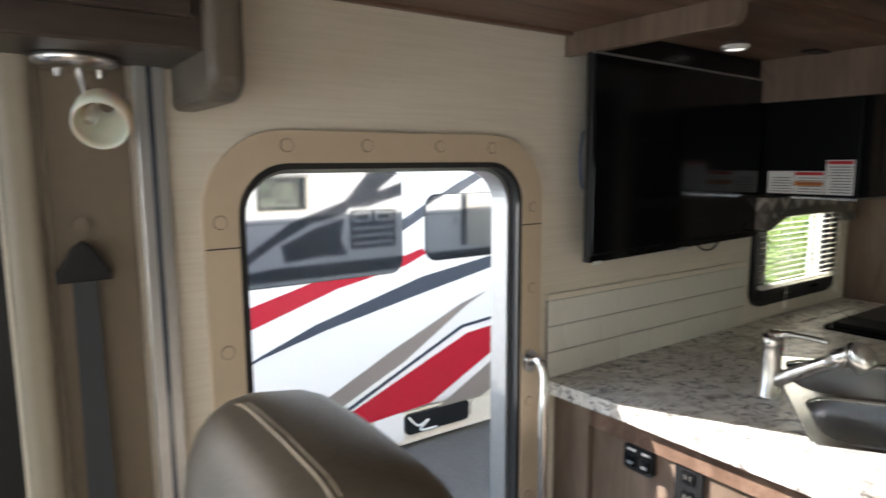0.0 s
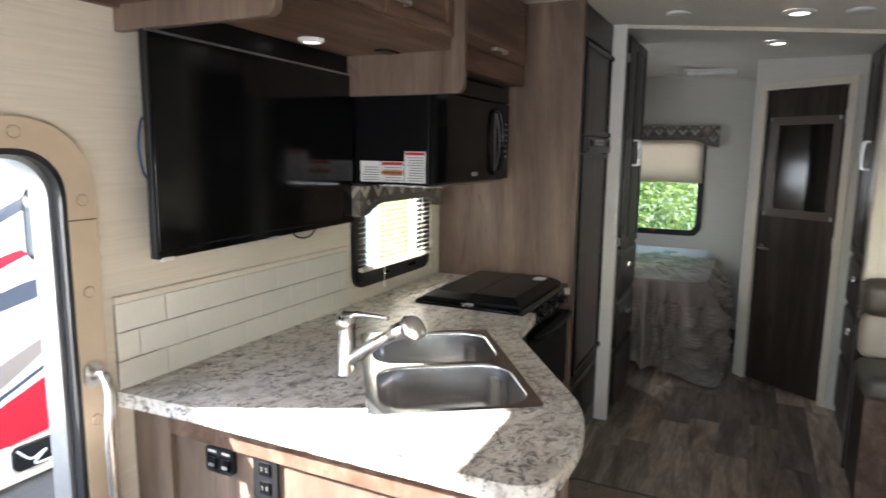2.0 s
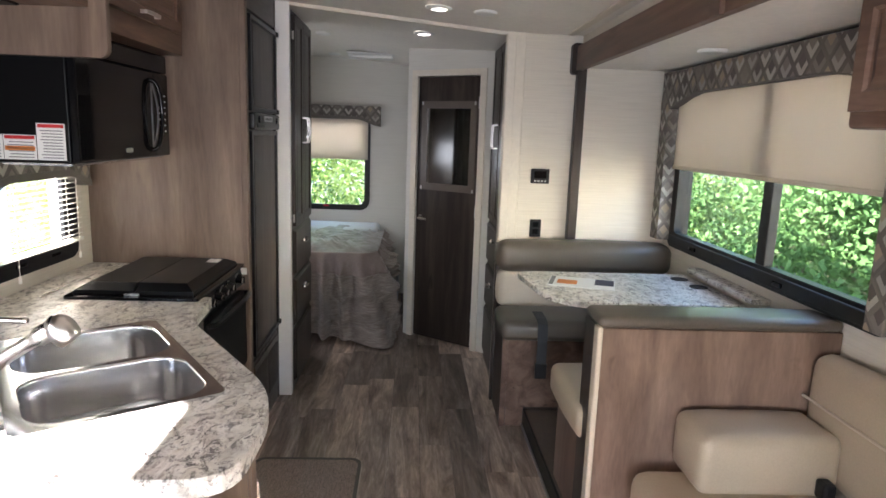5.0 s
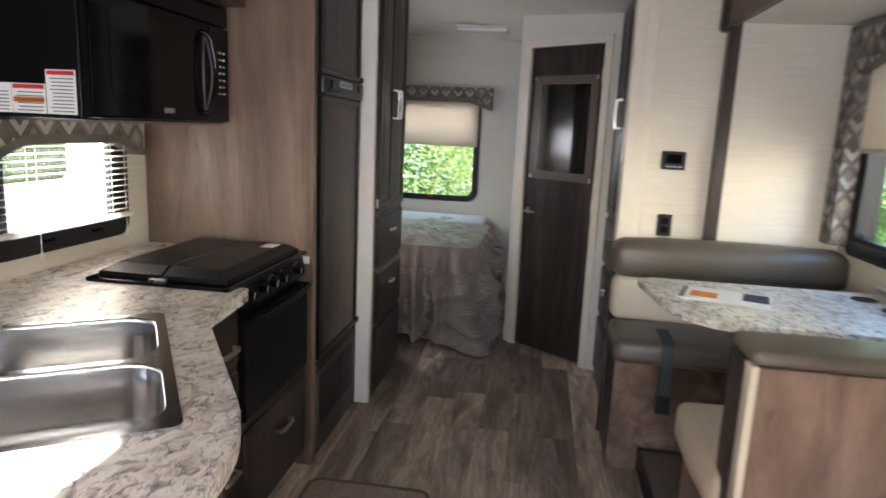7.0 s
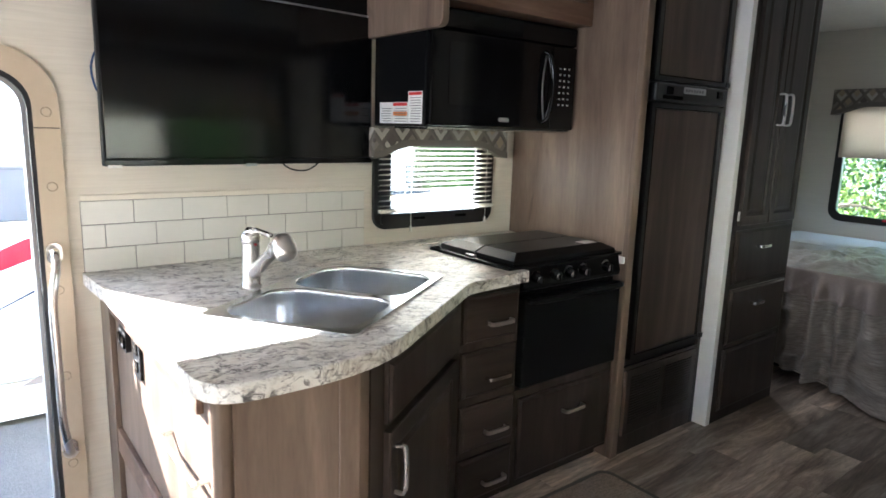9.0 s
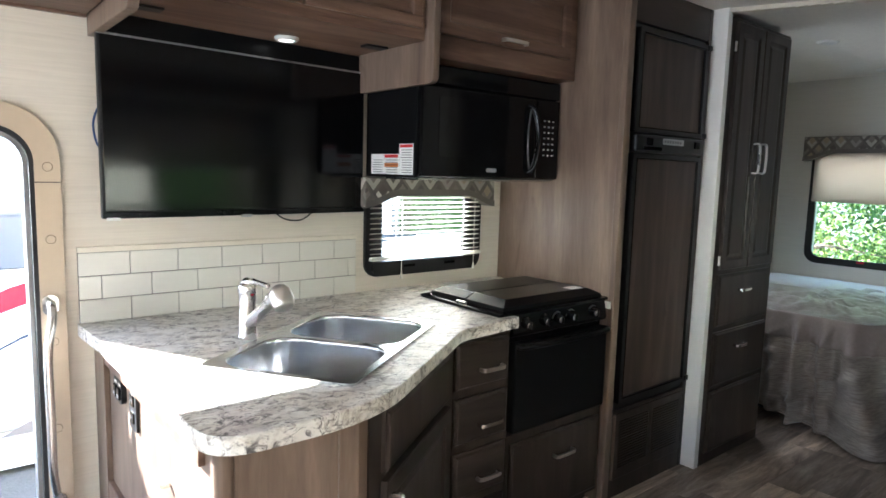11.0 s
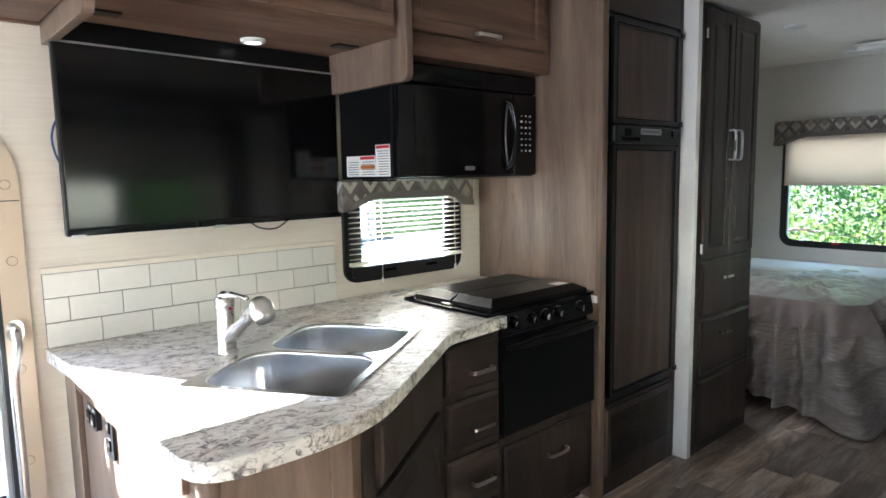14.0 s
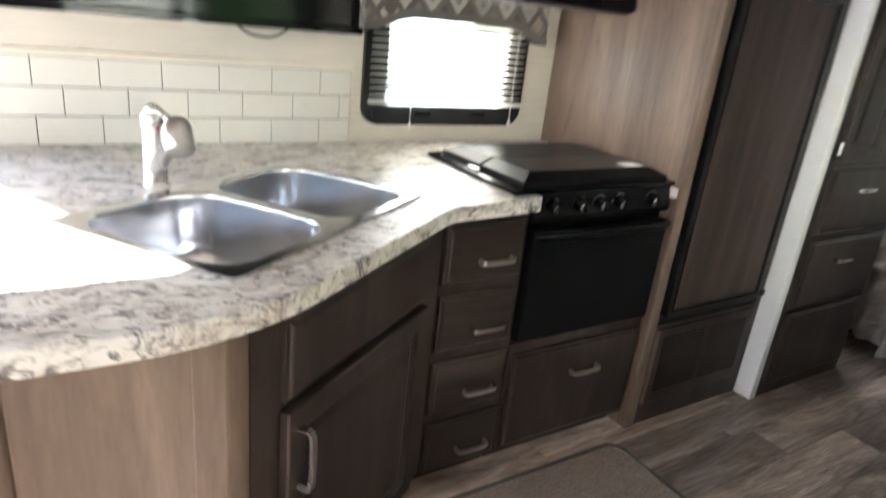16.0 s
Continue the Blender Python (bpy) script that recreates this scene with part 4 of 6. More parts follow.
# the black piece above the casing is a filler added to darken the gap
for name, bm, mat in (("casing", box(0, 0.985, 0.006, 0.028, 0, 0.56, 0.004), BLACK), ("screen", box(0.008, 0.977, 0.002, 0.0065, 0.022, 0.552, 0.0015), SCREEN), ("bezel", box(0.0, 0.985, 0.0, 0.006, 0.0, 0.02, 0.002), BLACK_GLOSS), ("top_gap_filler", box(0.02, 0.965, 0.012, 0.025, 0.55, 0.621, 0.002), BLACK_ENAMEL), ("edge_strip", box(0.0, 0.985, 0.004, 0.0075, 0.554, 0.56), ALU)):
    bm.transform(TVM)
    part(name, bm, mat, tv)
for u in (0.03, 0.47):
    bm = box(u - 0.02, u + 0.02, -0.002, 0.006, -0.006, 0.004, 0.002)
    bm.transform(TVM)
    part("badge", bm, ALU if u > 0.4 else WHITE_PLASTIC, tv, "small pale bar")
part("wall_arm", box(2.1, 2.5, 1.70, WY - 0.001, 1.45, 1.62, 0.003), BLACK, tv)
BLUE = plain("blue_cable", (0.012, 0.05, 0.16), 0.5)
solo("blue_cable", tube(arc([(1.83, 1.69, 1.60), (1.805, 1.672, 1.583), (1.788, 1.662, 1.53), (1.800, 1.668, 1.47), (1.83, 1.69, 1.445)], 6), 0.0032, 8), BLUE, "blue cable looping out behind the television", "cable", True)
solo("black_cable", tube(arc([(2.38, 1.70, 1.26), (2.43, 1.70, 1.225), (2.50, 1.705, 1.22), (2.56, 1.71, 1.255)], 6), 0.003, 8), BLACK, "thin black cable hanging under the television", "cable", True)

# ---- overhead cabinets ----
over = thing("overhead_cabinet", (1.3, 1.5, 1.86), "brown wood overhead cabinet above the doorway", "cabinet")
part("carcass", box(0.95, 1.79, 1.30, WY - 0.001, 1.86, 2.185, 0.003), WOOD_RAIL, over)
for x0, x1 in ((0.975, 1.365), (1.375, 1.765)):
    d = raised_front(over, "door", x0, x1, 1.905, 2.165, "y", 1.30, -1, WOOD_RAIL, 0.05)
    pull(d, ((x0 + x1) / 2, 1.282, 1.925), (1, 0, 0), (0, -1, 0), 0.11)
part("light_rail", box(0.95, 1.79, 1.70, 1.72, 1.852, 1.862, 0.002), WOOD_RAIL, over)

tvcab = thing("overhead_cabinet", (2.28, 1.5, 1.80), "brown wood overhead cabinet with curved end panels above the television", "cabinet")
part("carcass", box(1.825, 2.757, 1.285, WY - 0.001, 1.868, 2.185, 0.002), WOOD_RAIL, tvcab)
for x0, x1, zb in ((1.795, 1.823, 1.802), (2.759, 2.787, 1.722)):
    pts = rounded(1.235, WY - 0.001, zb, 2.188, 0.03, 6, (1, 0, 0, 0))
    part("end_panel", prism(pts, "x", x0, x1, 0.003), WOOD_PANEL, tvcab)
for x0, x1 in ((1.85, 2.285), (2.295, 2.735)):
    d = raised_front(tvcab, "door", x0, x1, 1.905, 2.165, "y", 1.285, -1, WOOD_RAIL, 0.05)
    pull(d, (x0 + 0.055, 1.267, 1.945), (1, 0, 0), (0, -1, 0), 0.10)
for x in (1.905, 2.69):
    part("cabinet_vent", box(x - 0.045, x + 0.045, 1.475, 1.525, 1.861, 1.869, 0.002), BLACK, tvcab, "small black vent grille")


def puck(at, r, label, lens_mat, group):
    t = thing("ceiling_light", at, label, "light", group)
    part("ring", lathe((at[0], at[1], at[2] - 0.012), [(r * 0.62, 0.0), (r * 0.8, -0.002), (r, 0.006), (r, 0.012)], 24), WHITE_PLASTIC, t, smooth=True)
    part("lens", lathe((at[0], at[1], at[2] - 0.012), [(0.0, 0.0), (r * 0.3, -0.0005), (r * 0.62, 0.001)], 24), lens_mat, t)
    return t


def glow(name, color, strength):
    m = Mat(name, (0.8, 0.8, 0.78), 0.4)
    m.b.inputs["Emission Color"].default_value = (*color, 1)
    m.b.inputs["Emission Strength"].default_value = strength
    return m.m


LENS_ON = glow("lit_lens", (1.0, 0.95, 0.86), 0.35)
LENS_OFF = plain("frosted_lens", (0.72, 0.72, 0.70), 0.35, grain=0.03)
puck((2.39, 1.597, 1.868), 0.042, "small round white puck light under the cabinet", LENS_ON, "cabinet lights")

mwcab = thing("overhead_cabinet", (3.16, 1.5, 1.82), "brown wood cabinet with one door above the microwave", "cabinet")
part("carcass", box(2.789, 3.588, 1.30, WY - 0.001, 1.822, 2.187, 0.002), WOOD_RAIL, mwcab)
d = raised_front(mwcab, "door", 2.825, 3.535, 1.905, 2.165, "y", 1.30, -1, WOOD_RAIL, 0.055)
pull(d, (3.19, 1.282, 1.925), (1, 0, 0), (0, -1, 0), 0.12)

mw = thing("microwave", (3.16, 1.5, 1.39), "black over-the-range microwave with paper labels on its side", "microwave")
part("housing", box(2.808, 3.586, 1.392, WY - 0.002, 1.392, 1.818, 0.004), BLACK_ENAMEL, mw)
part("top_grille", box(2.811, 3.583, 1.370, 1.393, 1.742, 1.816, 0.006), BLACK_GLOSS, mw)
door = part("door", box(2.811, 3.430, 1.365, 1.393, 1.398, 1.738, 0.008, 3), BLACK_GLOSS, mw)
part("door_window", prism(rounded(2.895, 3.325, 1.475, 1.70, 0.015), "y", 1.3635, 1.366), SCREEN, door)
part("handle", tube(arc([(3.385, 1.365, 1.705), (3.397, 1.338, 1.68), (3.410, 1.328, 1.565), (3.397, 1.338, 1.45), (3.385, 1.365, 1.425)], 6), 0.009, 10), BLACK_GLOSS, door, smooth=True)
for side in (-1, 1):
    bow = [(3.398 + side * 0.030 * math.sin(math.pi * k / 10), 1.364 - 0.012 * math.sin(math.pi * k / 10), 1.425 + 0.28 * k / 10) for k in range(11)]
    part("handle_bow", tube([Vector(p) for p in bow], 0.0035, 8), FRIDGE_GREY, door, "thin grey bow", smooth=True)
part("emblem", prism(rounded(3.145, 3.200, 1.421, 1.437, 0.007), "y", 1.3625, 1.3655), ALU, door, "small silver oval emblem")
pad = part("keypad", box(3.434, 3.583, 1.367, 1.393, 1.398, 1.738, 0.006), BLACK_GLOSS, mw)
for r in range(7):
    for c in range(3):
        part("key", box(3.480 + c * 0.027, 3.491 + c * 0.027, 1.3662, 1.3672, 1.498 + r * 0.0245, 1.5045 + r * 0.0245), WHITE_PLASTIC if (r + c) % 3 else ALU, pad)
part("base_vent", box(2.83, 3.57, 1.40, 1.62, 1.384, 1.392), STEEL, mw, "steel underside with a lamp slot")
part("side_edge_trim", box(2.8065, 2.810, 1.365, 1.38, 1.40, 1.74), BLACK_GLOSS, mw)
PAPER = plain("label_paper", (0.84, 0.84, 0.83), 0.6, grain=0.02)
ORANGE = plain("orange_print", (0.70, 0.22, 0.05), 0.6)
RED_PRINT = plain("red_print", (0.62, 0.03, 0.03), 0.6)
INK = plain("grey_ink", (0.20, 0.20, 0.21), 0.7)
for y0, y1, z1, head in ((1.60, 1.69, 1.482, None), (1.497, 1.598, 1.482, ORANGE), (1.405, 1.494, 1.520, RED_PRINT)):
    s = part("warning_label", box(2.8065, 2.8075, y0, y1, 1.403, z1), PAPER, mw, "white printed warning label")
    if head:
        part("label_band", box(2.806, 2.8066, y0 + 0.004, y1 - 0.004, z1 - 0.014, z1 - 0.003), RED_PRINT, s, "red band")
        if head is ORANGE:
            part("label_band", box(2.806, 2.8066, y0 + 0.004, y1 - 0.004, z1 - 0.05, z1 - 0.036), ORANGE, s, "orange band")
    z = z1 - 0.022
    while z > 1.412:
        part("text_line", box(2.806, 2.8066, y0 + 0.008, y1 - 0.008 - 0.012 * random.random(), z - 0.003, z), INK, s)
        z -= 0.0095

# ---- kitchen window ----
win = thing("window_1", (3.125, WY, 0.96), "kitchen window with black frame and white mini blinds, half raised", "window", kind="structure")
part("window_frame", ring(rounded(2.80, 3.45, 0.965, 1.385, 0.06), rounded(2.882, 3.345, 1.015, 1.35, 0.03), "y", WY - 0.018, WY - 0.0005), BLACK, win, "black plastic frame")
part("pane", box(2.83, 3.42, WY + 0.02, WY + 0.024, 0.99, 1.36), GLASS, win).visible_shadow = False
part("lower_rail", prism(rounded(2.83, 3.42, 0.985, 1.03, 0.015), "y", WY - 0.03, WY - 0.018), BLACK, win)
for x in (3.02, 3.25):
    part("window_latch", box(x - 0.03, x + 0.03, WY - 0.035, WY - 0.03, 1.0, 1.012, 0.002), BLACK_GLOSS, win)
blind = thing("mini_blind", (3.125, 1.70, 1.04), "white slatted mini blind hanging in the kitchen window", "blind")
BLIND = plain("blind_slat", (0.80, 0.78, 0.72), 0.4, grain=0.03)
bt = BLIND.node_tree
thin = bt.nodes.new("ShaderNodeBsdfTranslucent")
thin.inputs[0].default_value = (0.80, 0.78, 0.72, 1)
both = bt.nodes.new("ShaderNodeMixShader")
both.inputs[0].default_value = 0.45
bt.links.new(bt.nodes["Principled BSDF"].outputs[0], both.inputs[1])
bt.links.new(thin.outputs[0], both.inputs[2])
bt.links.new(both.outputs[0], bt.nodes["Material Output"].inputs[0])
for i in range(13):
    z = 1.066 + i * 0.0215
    own = bmesh.new()
    rows = [[own.verts.new((x, 1.697 + dy, z + dz)) for dy, dz in ((-0.0125, 0.0032), (-0.006, 0.0034), (0.0, 0.0024), (0.006, 0.0002), (0.0125, -0.0036))] for x in (2.815, 3.43)]
    for k in range(4):
        own.faces.new((rows[0][k], rows[0][k + 1], rows[1][k + 1], rows[1][k]))
    bmesh.ops.solidify(own, geom=list(own.faces), thickness=0.0008)
    part("slat", own, BLIND, blind)
part("bottom_rail", box(2.813, 3.432, 1.684, 1.71, 1.037, 1.052, 0.003), BLIND, blind)
for x in (2.93, 3.31):
    part("ladder_cord", tube([(x, 1.682, 1.04), (x, 1.682, 1.36)], 0.0012, 6), BLIND, blind)
for x, z in ((2.955, 0.985), (3.37, 1.0)):
    part("pull_cord", tube([(x, 1.672, z), (x, 1.672, 1.32)], 0.0012, 6), BLIND, blind)
    part("cord_tassel", lathe((x, 1.672, z - 0.03), [(0.0, 0.0), (0.006, 0.002), (0.005, 0.02), (0.002, 0.03)], 10), BLIND, blind)


def zigzag_fabric():
    """Woven fabric with rows of tan, grey and dark diamonds and chevrons, in metres."""
    m = Mat("chevron_fabric", (0.2, 0.18, 0.16), 0.85)
    tc = m.node("ShaderNodeTexCoord")
    sep = m.node("ShaderNodeSeparateXYZ")
    m.link(tc.outputs["Object"], sep.inputs[0])

    def op(kind, a, b=None, c=None):
        n = m.t.nodes.new("ShaderNodeMath")
        n.operation = kind
        for sock, v in zip(n.inputs, (a, b, c)):
            if v is None:
                continue
            if isinstance(v, (int, float)):
                sock.default_value = v
            else:
                m.link(v, sock)
        return n.outputs[0]

    run = op("DIVIDE", op("ADD", sep.outputs[0], sep.outputs[1]), 0.098)
    rise = op("DIVIDE", sep.outputs[2], 0.118)
    one, two = op("ADD", run, rise), op("SUBTRACT", run, rise)
    fa, fb = op("FRACT", one), op("FRACT", two)
    rim = op("MINIMUM", op("MINIMUM", fa, fb), op("MINIMUM", op("SUBTRACT", 1.0, fa), op("SUBTRACT", 1.0, fb)))
    vee = op("MAXIMUM", op("SUBTRACT", 1.0, fa), fb)
    comb = m.node("ShaderNodeCombineXYZ")
    m.link(op("FLOOR", one), comb.inputs[0])
    m.link(op("FLOOR", two), comb.inputs[1])
    tone = m.node("ShaderNodeTexWhiteNoise")
    tone.noise_dimensions = "2D"
    m.link(comb.outputs[0], tone.inputs["Vector"])
    sep2 = m.node("ShaderNodeSeparateColor")
    m.link(tone.outputs["Color"], sep2.inputs[0])
    low = m.ramp(sep2.outputs[0], [(0.0, (0.40, 0.37, 0.325)), (0.45, (0.30, 0.28, 0.255)), (0.75, (0.20, 0.178, 0.155))])
    top = m.ramp(sep2.outputs[1], [(0.0, (0.10, 0.088, 0.078)), (0.35, (0.30, 0.245, 0.18)), (0.7, (0.19, 0.165, 0.145))])
    for r in (low, top):
        r.node.color_ramp.interpolation = "CONSTANT"
    body = m.mix(op("GREATER_THAN", vee, 0.62), top, low)
    stripes = m.mix(op("LESS_THAN", rim, 0.13), body, m.ramp(sep2.outputs[2], [(0.0, (0.10, 0.088, 0.078)), (1.0, (0.17, 0.15, 0.13))]))
    weave = m.noise(m.coords((1, 1, 1)), 400.0, 2.0)
    m.color(stripes)
    m.bump(weave, 0.3, 0.001)
    return m.m


CHEVRON = zigzag_fabric()
PIPING = plain("taupe_piping", (0.13, 0.115, 0.10), 0.7)


def arch_line(u0, u1, zs, zc, n=18):
    """Lower edge of a valance: flat ends dropping low, an arch between."""
    out = []
    for k in range(n + 1):
        t = k / n
        s = min(1.0, max(0.0, (0.5 - abs(t - 0.5)) / 0.24))
        out.append((u0 + (u1 - u0) * t, zs + (zc - zs) * (s * s * (3 - 2 * s))))
    return out


def valance(at, label, axis, a, b, u0, u1, z_top, z_side, z_mid):
    t = thing("valance", at, label, "valance")
    low = arch_line(u0, u1, z_side, z_mid)
    part("board", prism(low + [(u1, z_top), (u0, z_top)], axis, a, b, 0.004), CHEVRON, t)
    edge = a - 0.0015
    own = bmesh.new()
    rows = [[own.verts.new(place(u, z + dz, w, axis)) for u, z in low] for dz, w in ((-0.006, b), (-0.006, edge - 0.002), (0.022, edge - 0.002), (0.024, b))]
    for p, q in zip(rows, rows[1:] + rows[:1]):
        for k in range(len(p) - 1):
            own.faces.new((p[k], p[k + 1], q[k + 1], q[k]))
    part("piping", own, PIPING, t, "taupe fabric piping")
    return t


valance((3.125, 1.69, 1.26), "short chevron-patterned fabric valance over the kitchen window", "y", 1.668, WY - 0.001, 2.768, 3.488, 1.385, 1.268, 1.318)

# ---- fridge ----
cab = thing("fridge_cabinet", (3.9, 1.4, 0), "tall brown wood-grain cabinet around the refrigerator", "cabinet")
part("side_panel", box(3.590, 3.609, 1.062, WY - 0.001, 0.0, 2.188, 0.002), WOOD_PANEL, cab)
part("face_stile", box(3.588, 3.632, 1.032, 1.063, 0.0, 2.188, 0.006, 3), WOOD_PANEL, cab, "pale rounded edge strip")
part("face_stile", box(4.212, 4.236, 1.040, 1.09, 0.0, 2.188, 0.002), WOOD_DARK, cab)
part("top_rail", box(3.632, 4.212, 1.042, 1.09, 2.045, 2.188, 0.002), WOOD_DARK_X, cab)
part("back", box(3.609, 4.236, 1.13, WY - 0.001, 0.0, 2.188), WOOD_DARK, cab)
fr = thing("refrigerator", (3.92, 1.1, 0.43), "built-in refrigerator with dark wood door panels in black frames", "refrigerator")
FRIDGE_BLACK = plain("black_trim", (0.006, 0.006, 0.0065), 0.3, spec=0.4, bump=0.02)
FRIDGE_PANEL = wood("fridge_panel", (0.032, 0.021, 0.016), (0.058, 0.039, 0.030), (0.088, 0.061, 0.048), UP, 0.34)
part("frame", panel_wall(3.634, 4.211, 0.405, 2.043, "y", 1.055, 1.13, [(3.66, 4.185, 1.64, 2.01), (3.66, 4.185, 0.47, 1.51)]), FRIDGE_BLACK, fr, "black plastic frame")
for z0, z1 in ((1.612, 2.015), (0.45, 1.508)):
    d = part("door", box(3.672, 4.176, 1.036, 1.058, z0, z1, 0.004), FRIDGE_PANEL, fr, "dark wood door panel")
    part("door_trim", panel_wall(3.658, 4.192, z0 - 0.008, z1 + 0.008, "y", 1.026, 1.055, [(3.684, 4.166, z0 + 0.014, z1 - 0.014)]), FRIDGE_BLACK, d)
    part("trim_lip", panel_wall(3.681, 4.169, z0 + 0.011, z1 - 0.011, "y", 1.0245, 1.0265, [(3.684, 4.166, z0 + 0.014, z1 - 0.014)]), BLACK_GLOSS, d)
part("handle_strip", box(3.658, 4.192, 1.014, 1.055, 1.522, 1.597, 0.010, 3), FRIDGE_BLACK, fr)
part("grip_recess", box(3.70, 3.84, 1.011, 1.0145, 1.532, 1.548, 0.0015), BLACK_GLOSS, fr)
part("control_badge", prism(rounded(3.845, 4.01, 1.560, 1.586, 0.006), "y", 1.0115, 1.0145), ALU, fr, "grey control badge")
for i in range(7):
    part("control_mark", box(3.857 + i * 0.02, 3.867 + i * 0.02, 1.010, 1.012, 1.567, 1.578), INK, fr)
for x in (3.745, 4.12):
    part("latch", box(x - 0.02, x + 0.02, 1.006, 1.016, 1.552, 1.583, 0.003), BLACK_GLOSS, fr)
for z in (0.46, 1.615, 2.01):
    part("door_hinge", box(4.186, 4.211, 1.018, 1.045, z - 0.012, z + 0.012, 0.003), FRIDGE_BLACK, fr)
vent = thing("fridge_vent_panel", (3.92, 1.07, 0.06), "dark wood louvred panel below the refrigerator", "vent panel")
part("panel", box(3.656, 4.204, 1.036, 1.054, 0.085, 0.390, 0.003), WOOD_DARK, vent)
part("panel_edge", box(3.650, 3.658, 1.030, 1.054, 0.09, 0.385, 0.002), WOOD_PANEL, vent)
for c in (3.69, 3.945):
    for i in range(18):
        part("louvre", box(c, c + 0.22, 1.0305, 1.037, 0.135 + i * 0.0125, 0.141 + i * 0.0125, 0.001), WOOD_DARK_X, vent)
part("plinth", box(3.632, 4.212, 1.044, 1.13, 0.0, 0.404), WOOD_DARK, vent)
structure("trim_wardrobe_post", box(4.237, 4.275, 0.968, 1.060, 0.0, 2.19, 0.003), plain("white_post", (0.82, 0.81, 0.79), 0.4, grain=0.03), "off-white upright between fridge and wardrobe")
structure("wall_wardrobe_side", box(4.240, 4.275, 1.060, WY, 0.0, 2.19), WALL)


def wardrobe(name, x0, x1, face, out, back, label):
    w = thing(name, ((x0 + x1) / 2, (face + back) / 2, 0), label, "wardrobe")
    lo, hi = min(face, back), max(face, back)
    part("carcass", box(x0, x1, lo, hi, 0.0, 2.16 if out < 0 else 2.09, 0.002), WOOD_DARK, w)
    mid = (x0 + x1) / 2
    top = 2.14 if out < 0 else 2.07
    for a, b, hx in ((x0 + 0.045, mid - 0.004, mid - 0.035), (mid + 0.004, x1 - 0.03, mid + 0.035)):
        d = raised_front(w, "door", a, b, 0.985, top, "y", face, out, WOOD_DARK, 0.055)
        pull(d, (hx, face + out * 0.018, 1.525), (0, 0, 1), (0, out, 0), 0.14, 0.032, CHROME)
        for z in (1.03, 2.03):
            part("hinge", tube([(x0 + 0.04 if hx < mid else x1 - 0.026, face + out * 0.008, z - 0.022), (x0 + 0.04 if hx < mid else x1 - 0.026, face + out * 0.008, z + 0.022)], 0.006, 8), NICKEL, d)
    for z0, z1, knob in ((0.70, 0.96, 0.875), (0.40, 0.675, 0.59), (0.06, 0.375, None)):
        d = slab_front(w, "drawer", x0 + 0.045, x1 - 0.03, z0, z1, "y", face, out, WOOD_DARK)
        if knob:
            pull(d, (mid - 0.03, face + out * 0.018, knob), (1, 0, 0), (0, out, 0), 0.09, 0.026, CHROME)
    return w


wardrobe("wardrobe", 4.276, 4.90, 0.972, -1, WY - 0.002, "dark wood wardrobe with two tall doors over three drawers")
wardrobe("wardrobe", 4.335, 5.0, -0.235, 1, -0.60, "narrow dark wood wardrobe with chrome pulls opposite the bed")

# ---- ceiling fittings ----
for x, y, on in ((3.854, 0.191, True), (3.916, 0.68, False), (3.809, -0.025, False), (4.68, 0.25, True), (5.26, 0.93, False), (6.45, 1.0, False)):
    puck((x, y, ceiling_height(y)), 0.062 if on else 0.055, "round white recessed ceiling light" if on else "round white ceiling speaker grille", LENS_ON if on else LENS_OFF, "ceiling lights" if on else "ceiling speakers")
puck((3.378, -0.93, 1.91), 0.062, "round white light in the slide-out ceiling", LENS_OFF, "ceiling lights")
fix = thing("ceiling_lamp", (6.07, 0.66, 2.15), "rectangular white ceiling lamp over the bed", "light")
part("base", box(5.98, 6.16, 0.47, 0.85, 2.142, 2.155, 0.003), WHITE_PLASTIC, fix)
part("diffuser", box(5.99, 6.15, 0.48, 0.84, 2.112, 2.143, 0.012, 3), LENS_OFF, fix, "ribbed frosted diffuser")

# ---- bedroom ----
rw = thing("window_2", (6.72, 1.1, 0.82), "rear window with black rounded frame and a half-drawn tan shade", "window", kind="structure")
part("window_frame", ring(rounded(0.70, 1.50, 0.80, 1.66, 0.09), rounded(0.75, 1.45, 0.85, 1.61, 0.06), "x", 6.70, 6.72), BLACK, rw, "black rounded frame")
part("pane", box(6.745, 6.75, 0.73, 1.47, 0.83, 1.63), GLASS, rw).visible_shadow = False
part("window_latch", box(6.692, 6.70, 1.08, 1.13, 0.83, 0.845, 0.002), RED_VINYL, rw, "small red latch")
sh = thing("roller_shade", (6.69, 1.1, 1.28), "tan roller shade half drawn over the rear window", "shade")
part("fabric", box(6.686, 6.690, 0.72, 1.475, 1.285, 1.70), SHADE, sh)
part("hem_bar", box(6.682, 6.694, 0.72, 1.475, 1.272, 1.288, 0.003), SHADE, sh)
valance((6.66, 1.1, 1.60), "chevron-patterned fabric valance over the rear window", "x", 6.62, 6.718, 0.605, 1.54, 1.76, 1.585, 1.645)


